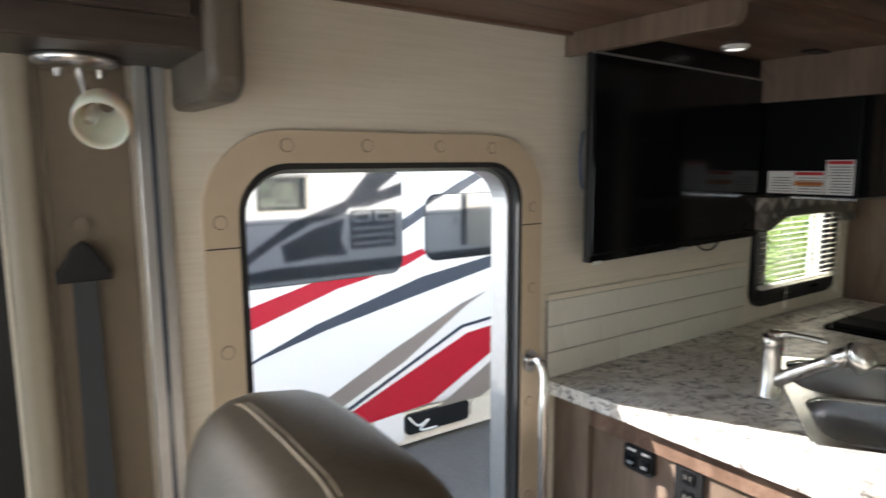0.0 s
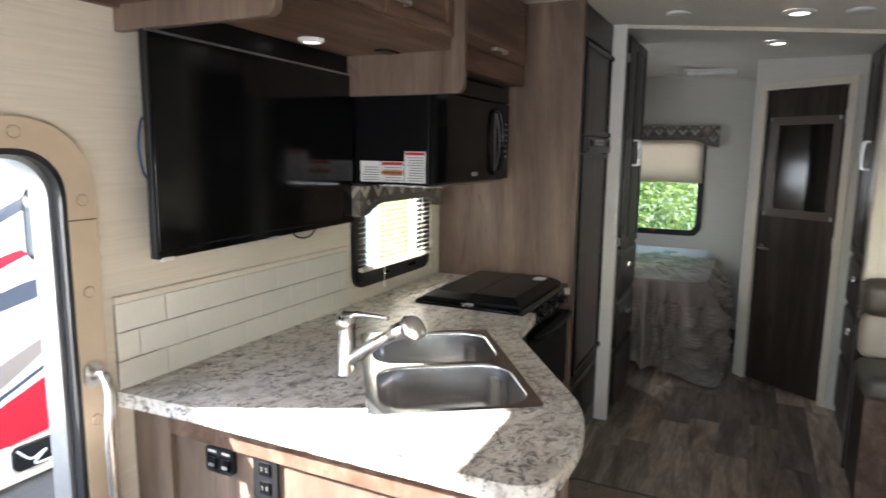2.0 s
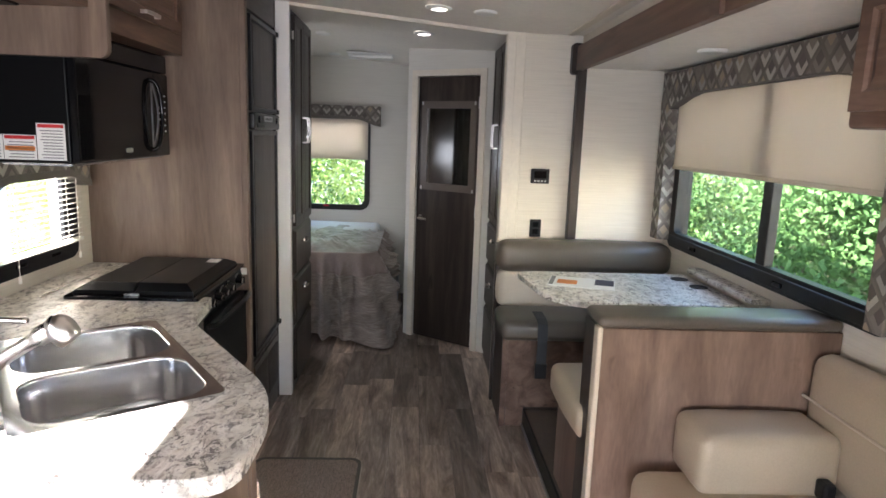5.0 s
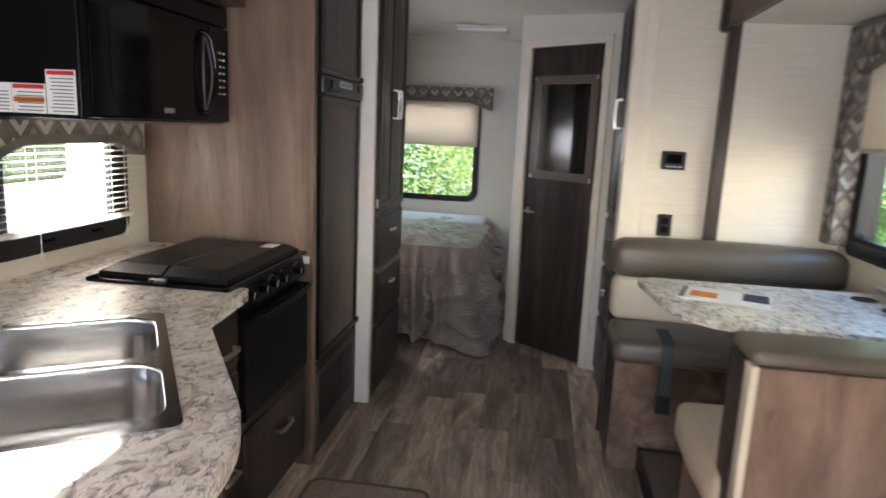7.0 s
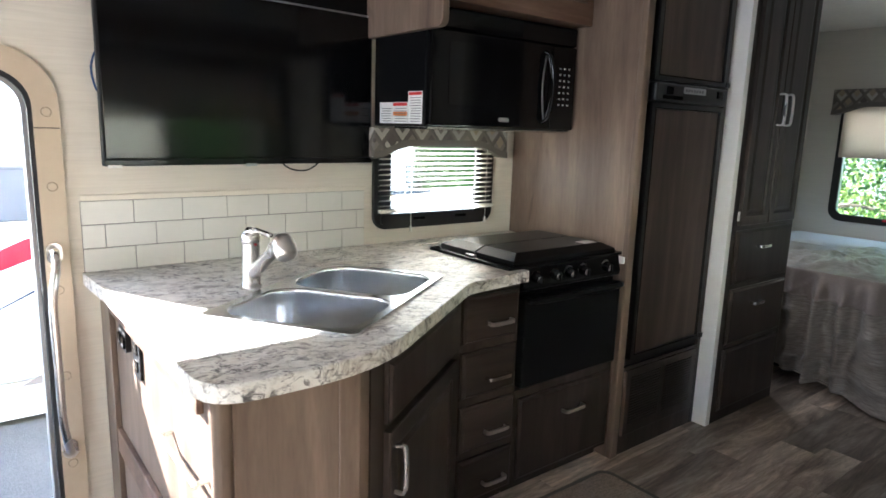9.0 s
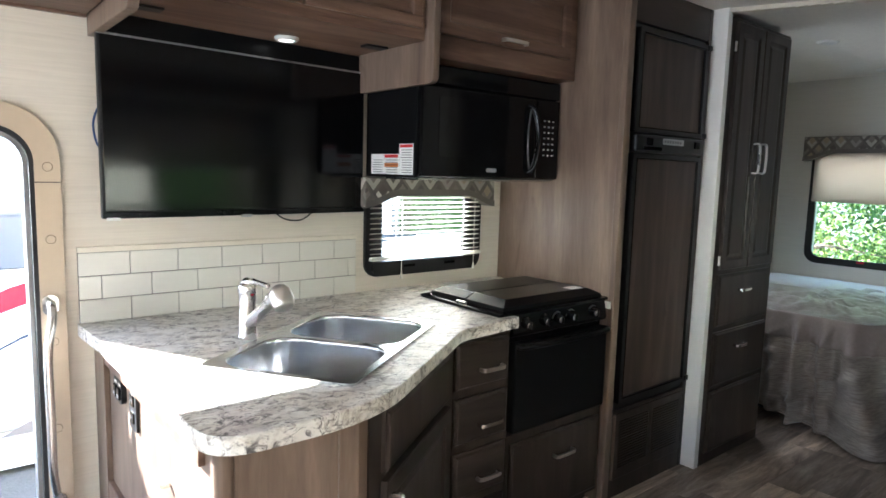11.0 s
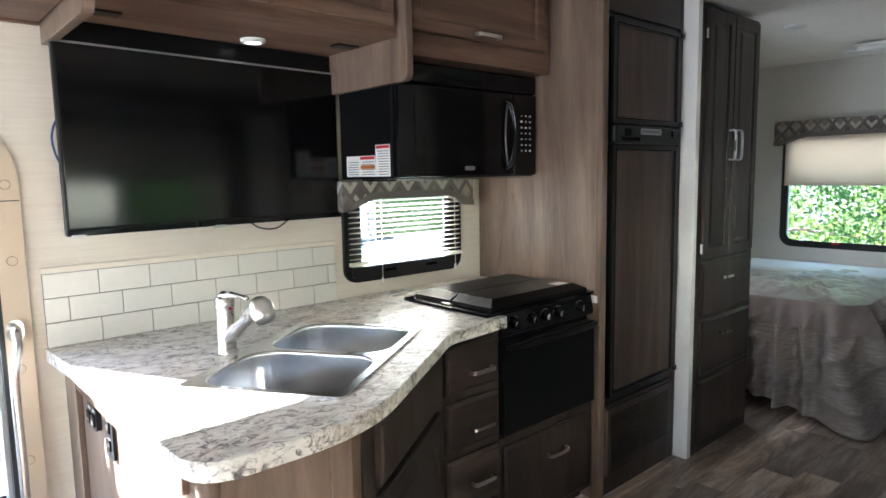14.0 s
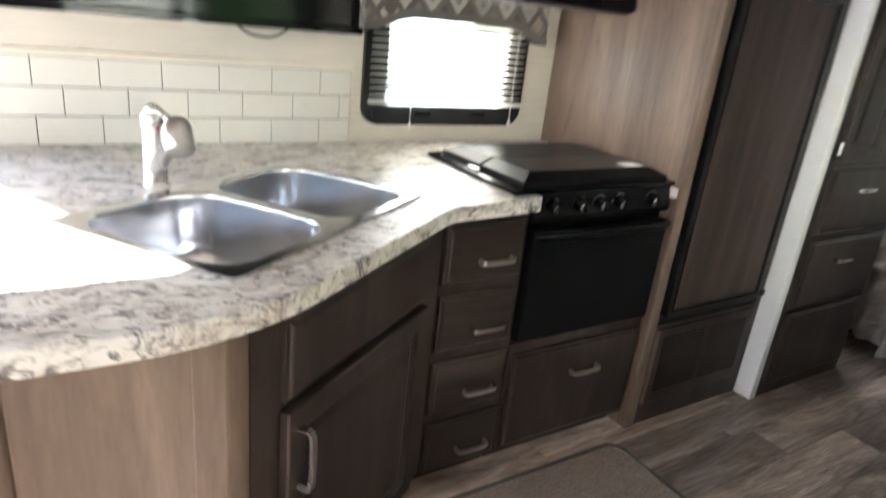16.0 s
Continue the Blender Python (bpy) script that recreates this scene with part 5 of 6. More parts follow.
def spread_fabric(name, k, gloss):
    """Slubbed silky cloth; k sets how pale its weave is."""
    m = Mat(name, (0.25, 0.22, 0.2), 0.4)
    m.set("Sheen Weight", 0.15)
    v = m.coords((1, 1, 1))
    slub = m.noise(m.coords((16, 16, 210)), 1.0, 4.0, 0.7)
    big = m.noise(v, 2.0, 3.0)
    c = m.ramp(slub, [(0.33, (0.26 * k, 0.222 * k, 0.19 * k)), (0.5, (0.37 * k, 0.322 * k, 0.28 * k)), (0.67, (0.50 * k, 0.45 * k, 0.405 * k))])
    m.color(m.mix(0.3, c, m.ramp(big, [(0.3, (0.6, 0.58, 0.56)), (0.7, (1, 1, 1))]), "MULTIPLY"))
    m.rough(slub, gloss, gloss + 0.2)
    m.bump(slub, 0.3, 0.002)
    return m.m


SPREAD = spread_fabric("bedspread_weave", 0.62, 0.36)
# slubbed skirt weave; the front light it catches is put into its paler tone
SKIRT = spread_fabric("skirt_weave_lit", 1.40, 0.26)
SATIN = plain("satin_band", (0.50, 0.42, 0.385), 0.26, grain=0.1, scale=60)
PALE = plain("pale_sheet", (0.52, 0.52, 0.51), 0.6, grain=0.1, scale=20)
bed = thing("bed", (6.0, 1.1, 0), "bed with a draped grey-brown satin bedspread hanging to the floor", "bed")
part("base", box(5.40, 6.70, 0.62, WY - 0.005, 0.0, 0.34, 0.01), BLACK, bed)
part("mattress", box(5.34, 6.71, 0.585, WY - 0.005, 0.34, 0.63, 0.05, 4), PALE, bed)


def foot_line(n):
    """The bed's edge in plan, along the foot, round its corner and down the side, with outward ways."""
    out = []
    for k in range(n + 1):
        d = k / n * 2.31
        if d < 1.03:
            out.append((Vector((5.305, WY - 0.02 - d, 0)), Vector((-1, 0, 0)), d))
        elif d < 1.25:
            a = (d - 1.03) / 0.22 * 1.5708
            c = Vector((5.445, 0.685, 0))
            w = Vector((-math.cos(a), -math.sin(a), 0))
            out.append((c + w * 0.14, w, d))
        else:
            out.append((Vector((5.445 + d - 1.25, 0.545, 0)), Vector((0, -1, 0)), d))
    return out


def hem(d):
    """Height of the spread's hem along the edge: low at the corner, drawn up beyond it along the side."""
    if d < 1.19:
        return 0.012 + 0.12 * max(0.0, (0.97 - d) / 0.8) ** 1.1
    u = min(1.0, (d - 1.19) / 0.22)
    return 0.012 + 0.43 * u * u * (3 - 2 * u)


def drape(name, mat, f0, f1, rows, n=300):
    """Cloth hanging from the bed's edge between two shares of its drop, in soft folds that open downwards."""
    own = bmesh.new()
    grid = []
    for r in range(rows + 1):
        f = f0 + (f1 - f0) * r / rows
        row = []
        for p, w, d in foot_line(n):
            z = 0.655 - f * (0.655 - hem(d))
            way = d * 44 + 4.5 * noise.noise(Vector((d * 2.0, 0.9 * f, 1.0))) - f * 2.2
            ridge = (0.5 + 0.5 * math.sin(way)) ** 1.7 * (0.45 + 0.9 * abs(noise.noise(Vector((d * 3.1, 2.0, 5.0)))))
            wide = noise.noise(Vector((d * 3.2 + f * 0.8, f * 1.2, 4.0)))
            fold = (1 - min(1.0, abs(noise.noise(Vector((d * 4.0 + f * 2.8, f * 2.0 - d * 1.2, 7.0)))) * 5.0)) ** 2
            fine = noise.noise(Vector((d * 16 + f * 3, f * 7.0, 2.0)))
            o = 0.010 * math.sin(min(1.0, f * 6) * 1.5708) + min(1.0, f * 2.4) * (0.125 * ridge + 0.040 * fold + 0.008 * fine) + f * 0.040 * wide
            o += f * (0.012 + 0.145 * math.exp(-((d - 1.12) / 0.13) ** 2))
            q = p + w * o
            row.append(own.verts.new((q.x, q.y, z + 0.006 * noise.noise(Vector((d * 14, f * 6, 9))))))
        grid.append(row)
    for a, b in zip(grid, grid[1:]):
        for k in range(n):
            own.faces.new((a[k], a[k + 1], b[k + 1], b[k]))
    bmesh.ops.solidify(own, geom=list(own.faces), thickness=0.004)
    return part(name, own, mat, bed, smooth=True)


own = bmesh.new()
edge = [p for p, w, d in foot_line(120) if p.x < 6.36]
rows = []
for r in range(15):
    f = r / 14
    row = []
    for p in edge:
        c = Vector((min(6.36, max(p.x, 5.9)), max(p.y, 1.1), 0))
        q = p.lerp(c, f)
        row.append(own.verts.new((q.x, q.y, 0.655 + 0.022 * math.sin(min(1, f * 3) * 1.5708) + 0.030 * min(1, f * 4) * noise.noise(Vector((q.x * 6, q.y * 6, 3))) + 0.024 * (1 - min(1.0, abs(noise.noise(Vector((q.x * 5, q.y * 9, 6)))) * 4)) ** 2 * min(1, f * 4) + 0.006 * noise.noise(Vector((q.x * 22, q.y * 9, 8))))))
    rows.append(row)
for a, b in zip(rows, rows[1:]):
    for k in range(len(edge) - 1):
        own.faces.new((a[k], a[k + 1], b[k + 1], b[k]))
bmesh.ops.remove_doubles(own, verts=own.verts, dist=0.0005)
part("bedspread_top", own, SPREAD, bed, smooth=True)
part("blanket_fold", cushion(5.85, 6.36, 0.575, WY - 0.02, 0.60, 0.668, 0.025, 0.006), SPREAD, bed, smooth=True)
drape("satin_band", SATIN, 0.0, 0.25, 10)
drape("bedspread_skirt", SKIRT, 0.246, 1.0, 36)
hem_line = []
for p, w, d in foot_line(120):
    hem_line.append((p + w * (0.03 + 0.145 * math.exp(-((d - 1.12) / 0.13) ** 2)), d))
part("hem_cord", tube([Vector((q.x, q.y, hem(d) + 0.006)) for q, d in hem_line if q.x < 6.0], 0.007, 6), SKIRT, bed, smooth=True)
bm = cushion(6.22, 6.70, 0.60, WY - 0.03, 0.62, 0.69, 0.03, 0.012)
solo("pillow", bm, PALE, "pale silvery pillow lying at the head of the bed", "pillow", True)
solo("bed_strut", tube([(5.62, 0.40, 0.12), (5.78, 0.40, 0.46)], 0.011, 10), ALU, "grey metal strut leaning beside the bed", "strut")

bw = thing("window_4", (5.38, WY, 1.0), "small bedroom side window with black frame and drawn tan shade", "window", kind="structure")
part("window_frame", ring(rounded(5.0, 5.76, 1.0, 1.50, 0.03), rounded(5.03, 5.73, 1.03, 1.47, 0.02), "y", WY - 0.012, WY - 0.0005), BLACK, bw, "black frame")
part("shade", box(5.021, 5.739, WY + 0.02, WY + 0.024, 1.022, 1.478), SHADE, bw, "drawn tan shade")

# ---- slide-out: window, dinette, sofa ----
dw = thing("window_3", (3.28, SY, 1.0), "large dinette window with black frame and a sliding pane", "window", kind="structure")
part("window_frame", ring(rounded(2.44, 4.12, 0.97, 1.86, 0.05), rounded(2.52, 4.04, 1.05, 1.78, 0.03), "y", SY, SY + 0.03), BLACK, dw, "black frame")
part("reveal_liner", ring(rounded(2.4995, 4.0605, 1.0295, 1.8005, 0.002), rounded(2.508, 4.052, 1.038, 1.792, 0.002), "y", SY - 0.052, SY - 0.0005), BLACK, dw)
part("pane", box(2.50, 4.06, SY - 0.03, SY - 0.026, 1.03, 1.80), GLASS, dw).visible_shadow = False
part("sliding_mullion", box(3.155, 3.225, SY - 0.02, SY + 0.02, 1.04, 1.79, 0.004), BLACK, dw)
part("lower_track", box(2.50, 4.06, SY + 0.03, SY + 0.045, 0.985, 1.035, 0.004), BLACK, dw)
for x in (3.0, 3.75):
    part("window_latch", box(x - 0.03, x + 0.03, SY + 0.045, SY + 0.055, 1.0, 1.018, 0.003), BLACK_GLOSS, dw)
ds = thing("roller_shade", (3.28, SY + 0.05, 1.40), "wide tan pleated shade half drawn over the dinette window", "shade")
part("fabric", box(2.47, 4.07, SY + 0.05, SY + 0.054, 1.405, 1.84), SHADE, ds)
part("hem_bar", box(2.47, 4.07, SY + 0.045, SY + 0.06, 1.39, 1.408, 0.003), SHADE, ds)
own = valance((3.28, SY + 0.05, 1.75), "wide chevron-patterned fabric valance with side panels at the dinette window", "y", SY + 0.10, SY + 0.002, 2.38, 4.20, 1.895, 1.70, 1.775)
for x0, x1 in ((4.10, 4.20), (2.38, 2.46)):
    part("side_panel", box(x0, x1, SY + 0.002, SY + 0.098, 1.0, 1.72, 0.004), CHEVRON, own)


def bench(name, xb, xs, label, tall):
    """A dinette bench: xb where its back stands, xs where its seat ends."""
    b = thing(name, ((xb + xs) / 2, -0.7, 0), label, "bench", "dinette benches")
    s = 1 if xs > xb else -1
    y1 = SY + 0.004
    x0, x1 = sorted((xb + s * 0.03, xs - s * 0.09 if tall else xs - s * 0.02))
    part("base", box(x0, x1, y1, -0.20 if tall else -0.345, 0.0, 0.50, 0.003), WOOD_DARK if tall else WOOD_BENCH, b)
    x0, x1 = sorted((xb + s * 0.10, xs))
    part("seat_cushion", cushion(x0, x1, y1, -0.18 if tall else -0.305, 0.50 if tall else 0.475, 0.605, 0.035), LEATHER_DARK if tall else LEATHER_TAN, b, smooth=True)
    return b


b2 = bench("dinette_bench", 4.235, 3.79, "dinette bench with dark taupe leather cushions and wood base", True)
part("back_panel", box(4.21, 4.238, SY + 0.004, -0.185, 0.0, 0.94, 0.004), WOOD_DARK, b2)
part("back_cushion", cushion(4.10, 4.21, SY + 0.006, -0.195, 0.60, 0.80, 0.03), LEATHER_CREAM, b2, "cream leather lower back", smooth=True)
part("top_bolster", cushion(4.07, 4.225, SY + 0.006, -0.18, 0.80, 0.968, 0.05), LEATHER_DARK, b2, "dark taupe leather bolster", smooth=True)
# board lies in shade, which is put in by the darker rail wood
part("front_board", box(3.868, 3.88, SY + 0.004, -0.225, 0.11, 0.50, 0.002), WOOD_RAIL, b2)
part("kick_board", box(3.874, 3.88, -0.325, -0.23, 0.0, 0.11, 0.002), WOOD_RAIL, b2)
part("end_trim", box(3.864, 3.885, -0.226, -0.196, 0.0, 0.50, 0.002), WOOD_RAIL, b2, "brown edge trim")
structure("slide_floor", box(2.705, 3.868, SY + 0.002, -0.334, 0.0, 0.098, 0.004), plain("brown_vinyl_flooring", (0.13, 0.10, 0.08), 0.5, grain=0.2), "raised brown floor of the slide-out between the benches")
structure("trim_slide_floor_face", box(2.705, 3.868, -0.333, -0.322, 0.018, 0.104, 0.004), BLACK, "black riser strip on the slide-out floor")
structure("trim_slide_floor_edge", box(2.705, 3.868, -0.333, -0.316, 0.0, 0.017, 0.003), ALU, "thin pale metal strip at the floor")
b1 = bench("dinette_bench", 2.66, 3.235, "dinette bench with tan leather seat and wood-grain end panel", False)
part("end_panel", box(2.66, 2.70, SY + 0.004, -0.335, 0.0, 0.925, 0.004), WOOD_BENCH, b1, "brown wood-grain panel")
part("corner_trim", box(2.652, 2.70, -0.336, -0.318, 0.0, 0.93, 0.005), LEATHER_CREAM, b1, "pale edge trim")
part("side_return", box(2.70, 2.82, -0.345, -0.322, 0.0, 0.925, 0.003), WOOD_DARK, b1)
part("back_cushion", cushion(2.70, 2.82, SY + 0.006, -0.345, 0.60, 0.93, 0.035), LEATHER_TAN, b1, smooth=True)
part("top_bolster", cushion(2.655, 2.825, SY + 0.006, -0.322, 0.926, 0.965, 0.018, 0.006), LEATHER_DARK, b1, "padded taupe leather cap", smooth=True)

table = thing("dinette_table", (3.5, -0.7, 0), "dinette table with granite-pattern laminate top and clipped corners", "table")
TZ = 0.87
outline = soft_line([(3.76, -0.23, 0.03), (3.32, -0.285, 0.06), (3.20, -0.40, 0.06), (3.20, -1.11, 0.03), (3.80, -1.11, 0.03), (3.80, -0.30, 0.03)])
part("tabletop", prism(outline, "z", TZ - 0.026, TZ, 0.004), GRANITE, table)
part("pedestal", lathe((3.5, -0.7, 0.0), [(0.0, 0.0), (0.09, 0.0), (0.09, 0.012), (0.035, 0.02), (0.03, 0.82), (0.08, 0.83), (0.08, TZ - 0.027)], 20), BLACK, table, smooth=True)
for x, y in ((3.68, -1.02), (3.52, -1.045)):
    part("cup_holder", lathe((x, y, TZ), [(0.042, 0.0), (0.042, 0.003), (0.034, 0.003), (0.032, 0.0005), (0.0, 0.0005)], 20), BLACK, table, "black cup holder ring")
ledge = thing("window_ledge", (3.5, SY + 0.05, 0.90), "narrow granite-pattern ledge under the dinette window", "ledge")
part("board", prism(rounded(3.1, 3.72, SY + 0.003, SY + 0.085, 0.02, 5, (0, 0, 1, 1)), "z", 0.90, 0.922, 0.003), GRANITE, ledge)
NAVY = plain("navy_print", (0.035, 0.040, 0.075), 0.7)
paper = thing("leaflet", (3.55, -0.5, TZ), "printed leaflet with orange and dark panels lying on the table", "leaflet")
PM = Matrix.Translation((3.545, -0.50, TZ)) @ Matrix.Rotation(radians(72), 4, "Z")
for name, mat, x0, x1, y0, y1, z in (("sheet", PAPER, -0.15, 0.15, -0.10, 0.10, 0.0045), ("orange_panel", ORANGE, 0.02, 0.11, -0.03, 0.055, 0.0052), ("dark_panel", NAVY, -0.145, -0.06, -0.09, 0.03, 0.0052), ("grey_print", INK, 0.125, 0.145, -0.09, 0.09, 0.0052)):
    bm = box(x0, x1, y0, y1, z - (0.0044 if name == "sheet" else 0.0006), z)
    bm.transform(PM)
    part(name, bm, mat, paper)
strap = thing("seat_belt", (3.80, -0.36, 0.2), "black lap belt hanging over the dinette seat", "seat belt")
part("webbing", prism([(3.95, 0.612), (3.83, 0.608), (3.786, 0.59), (3.776, 0.50), (3.78, 0.34), (3.775, 0.34), (3.77, 0.50), (3.78, 0.598), (3.83, 0.614), (3.95, 0.617)], "y", -0.41, -0.36), WEB, strap)
part("buckle", box(3.765, 3.785, -0.415, -0.355, 0.31, 0.39, 0.005), BLACK, strap)

sofa = thing("sofa", (2.1, -0.8, 0), "tan leather sofa with a padded armrest against the bench panel", "sofa")
part("base", box(1.35, 2.62, -1.10, -0.50, 0.0, 0.28, 0.01), WOOD_DARK, sofa)
part("seat", cushion(1.36, 2.60, -1.0, -0.44, 0.28, 0.475, 0.05, 0.02), LEATHER_TAN, sofa, smooth=True)
part("armrest", cushion(2.42, 2.645, -1.03, -0.595, 0.47, 0.665, 0.032), LEATHER_TAN, sofa, smooth=True)
part("backrest", cushion(1.36, 2.645, -1.14, -1.03, 0.48, 0.87, 0.05, 0.015), LEATHER_TAN, sofa, smooth=True)
part("back_piping", tube([(1.4, -1.016, 0.72), (2.63, -1.016, 0.72)], 0.005, 8), LEATHER_CREAM, sofa)
part("belt_buckle", box(2.36, 2.41, -0.98, -0.94, 0.49, 0.55, 0.01), BLACK, sofa)
ohc = thing("overhead_cabinet", (1.75, -0.9, 1.58), "brown wood overhead cabinet above the sofa", "cabinet")
part("carcass", box(1.25, 2.235, SY + 0.002, -0.76, 1.575, 1.905, 0.012, 3), WOOD_RAIL, ohc)
for x0, x1 in ((1.27, 1.73), (1.74, 2.215)):
    d = raised_front(ohc, "door", x0, x1, 1.615, 1.89, "y", -0.76, 1, WOOD_RAIL, 0.055)
    pull(d, ((x0 + x1) / 2, -0.742, 1.645), (1, 0, 0), (0, 1, 0), 0.11)

th = thing("thermostat", (4.28, -0.42, 1.28), "black square thermostat control on the wall", "thermostat")
part("body", box(4.262, 4.28, -0.472, -0.368, 1.275, 1.358, 0.005), BLACK, th)
part("display", box(4.2605, 4.2625, -0.455, -0.385, 1.305, 1.345), SCREEN, th)
for i in range(4):
    part("button", box(4.2605, 4.2625, -0.455 + i * 0.019, -0.444 + i * 0.019, 1.286, 1.293), ALU, th)
ol = thing("power_outlet", (4.28, -0.41, 0.97), "black power outlet on the wall above the bench", "outlet")
part("plate", box(4.272, 4.28, -0.444, -0.378, 0.969, 1.07, 0.004), BLACK, ol)
for z in (1.0, 1.04):
    part("socket", box(4.270, 4.2725, -0.427, -0.395, z - 0.014, z + 0.014, 0.002), BLACK_GLOSS, ol)

# ---- cab end ----
seat = thing("passenger_seat", (0.5, 1.0, 0), "cab passenger seat with stitched dark and tan leather backrest", "seat")
SEAT = Matrix.Translation((0.612, 0.94, 0.587)) @ Matrix.Rotation(radians(8), 4, "Y")
for name, bm, mat in (("backrest", cushion(-0.10, 0.06, -0.22, 0.24, -0.05, 0.52, 0.06, 0.02), LEATHER_DARK), ("headrest", cushion(-0.115, 0.035, -0.13, 0.16, 0.44, 0.715, 0.055, 0.012), LEATHER_DARK), ("seat_cushion", cushion(-0.60, -0.04, -0.24, 0.26, -0.14, 0.02, 0.06), LEATHER_DARK), ("pedestal", box(-0.48, -0.1, -0.18, 0.2, -0.545, -0.14, 0.02), BLACK)):
    bm.transform(SEAT if name in ("backrest", "headrest") else Matrix.Translation((0.60, 0.94, 0.55)))
    part(name, bm, mat, seat, smooth=name != "pedestal")
for dx in (0.0, 0.006):
    bm = tube(arc([(0.627 + dx, 1.066, 1.290), (0.630 + dx, 1.03, 1.3085), (0.631 + dx, 0.957, 1.3105), (0.6305 + dx, 0.90, 1.3098), (0.631 + dx, 0.856, 1.305), (0.631 + dx, 0.82, 1.284)], 6), 0.0011, 6)
    part("stitching", bm, LEATHER_CREAM, seat, "pale double stitching")
shift(seat, 0.028, -0.022, 0.0)
PILLAR = plain("brown_pillar_vinyl", (0.165, 0.130, 0.090), 0.5)
PILLAR_EDGE = plain("pillar_edge_vinyl", (0.27, 0.235, 0.18), 0.5)
curtain_rail = thing("curtain_track", (0.735, WY, 0.2), "grey aluminium curtain track fixed upright to the wall", "track")
part("channel", box(0.712, 0.762, WY - 0.02, WY - 0.001, 0.0, 1.70, 0.003), ALU, curtain_rail)
part("groove", box(0.732, 0.742, WY - 0.0215, WY - 0.019, 0.0, 1.70), GREY_VINYL, curtain_rail)
belt = thing("seat_belt", (0.6, 1.70, 0.4), "black shoulder belt hanging from its anchor on the pillar", "seat belt")
part("webbing", prism([(0.572, 0.3), (0.628, 0.3), (0.618, 1.33), (0.582, 1.33)], "y", 1.690, 1.694), WEB, belt)
part("guide", prism([(0.558, 1.325), (0.642, 1.325), (0.642, 1.34), (0.615, 1.385), (0.6, 1.395), (0.585, 1.385), (0.558, 1.34)], "y", 1.684, 1.70, 0.003), BLACK, belt)
shift(belt, 0.010, 0.0, -0.004)
part("bolt_cover", disc((0.612, 1.722, 1.415), (0, -1, 0), 0.014, 0.012, 18), PILLAR, belt)
structure("trim_pillar", box(0.57, 0.70, WY - 0.012, WY, 0.0, 1.70), PILLAR, "brown pillar cover")
structure("trim_pillar_edge", prism(rounded(0.505, 0.56, WY - 0.05, WY, 0.02), "z", 0.0, 1.70), PILLAR_EDGE, "cream padded pillar edge")
cob = thing("overcab_cabinet", (0.5, 1.6, 1.69), "dark wood overhead cabinet above the cab with a padded end", "cabinet")
part("carcass", box(-0.2, 0.815, 1.50, WY - 0.001, 1.69, 2.18, 0.004), WOOD_DARK_X, cob)
raised_front(cob, "door", 0.05, 0.76, 1.735, 2.15, "y", 1.50, -1, WOOD_DARK_X, 0.06)
pts = rounded(1.475, WY - 0.001, 1.615, 2.18, 0.05, 6, (1, 0, 0, 0))
part("padded_end", prism(pts, "x", 0.775, 0.835, 0.018, 4), LEATHER_DARK, cob, "taupe padded vinyl end", smooth=False)
lamp = thing("reading_lamp", (0.62, 1.66, 1.60), "chrome reading lamp with a frosted glass shade under the cabinet", "lamp")
part("base", lathe((0.60, 1.66, 1.668), [(0.0, -0.002), (0.05, 0.0), (0.062, 0.01), (0.064, 0.022), (0.0, 0.0225)], 24), CHROME, lamp, smooth=True)
part("stem", tube([(0.605, 1.66, 1.67), (0.612, 1.652, 1.625)], 0.007, 10), CHROME, lamp)
for dx in (-0.03, 0.03):
    part("thumb_screw", disc((0.605 + dx, 1.655, 1.668), (0, 0, -1), 0.007, 0.012, 10), CHROME, lamp)
FROST = Mat("frosted_glass", (0.74, 0.72, 0.62), 0.4)
FROST.set("Subsurface Weight", 0.3)
own = lathe((0, 0, 0), [(0.014, 0.03), (0.03, 0.026), (0.048, 0.0), (0.05, -0.03), (0.047, -0.055), (0.044, -0.055), (0.046, -0.03), (0.043, 0.0), (0.02, 0.022)], 24)
own.transform(Matrix.Translation((0.632, 1.62, 1.60)) @ Matrix.Scale(0.86, 4) @ Matrix.Rotation(radians(-60), 4, "X") @ Matrix.Rotation(radians(15), 4, "Y"))
part("shade", own, FROST.m, lamp, "frosted glass shade", smooth=True)
shift(lamp, 0.018, 0.0)
own = lathe((0, 0, 0), [(0.0, -0.035), (0.012, -0.03), (0.014, -0.015), (0.01, 0.02)], 14)
own.transform(Matrix.Translation((0.632, 1.62, 1.60)) @ Matrix.Scale(0.86, 4) @ Matrix.Rotation(radians(-60), 4, "X") @ Matrix.Rotation(radians(15), 4, "Y"))
part("bulb", own, NICKEL, lamp, smooth=True)

# mat on the floor
def mat_fabric():
    m = Mat("ribbed_mat", (0.16, 0.12, 0.1), 0.95)
    v = m.coords((1, 1, 1))
    f = m.noise(v, 160.0, 3.0)
    g = m.noise(m.coords((20, 300, 20)), 1.0, 2.0)
    m.color(m.mix(0.5, m.ramp(f, [(0.3, (0.17, 0.13, 0.105)), (0.7, (0.58, 0.47, 0.39))]), m.ramp(g, [(0.3, (0.14, 0.105, 0.085)), (0.7, (0.44, 0.345, 0.28))])))
    m.bump(f, 0.8, 0.004)
    return m.m


rug = thing("floor_mat", (2.95, 0.78, 0), "ribbed brown floor mat with bound edge beside the kitchen", "mat")
part("woven_face", prism(rounded(2.45, 3.485, 0.51, 0.985, 0.05), "z", 0.0, 0.008), mat_fabric(), rug)
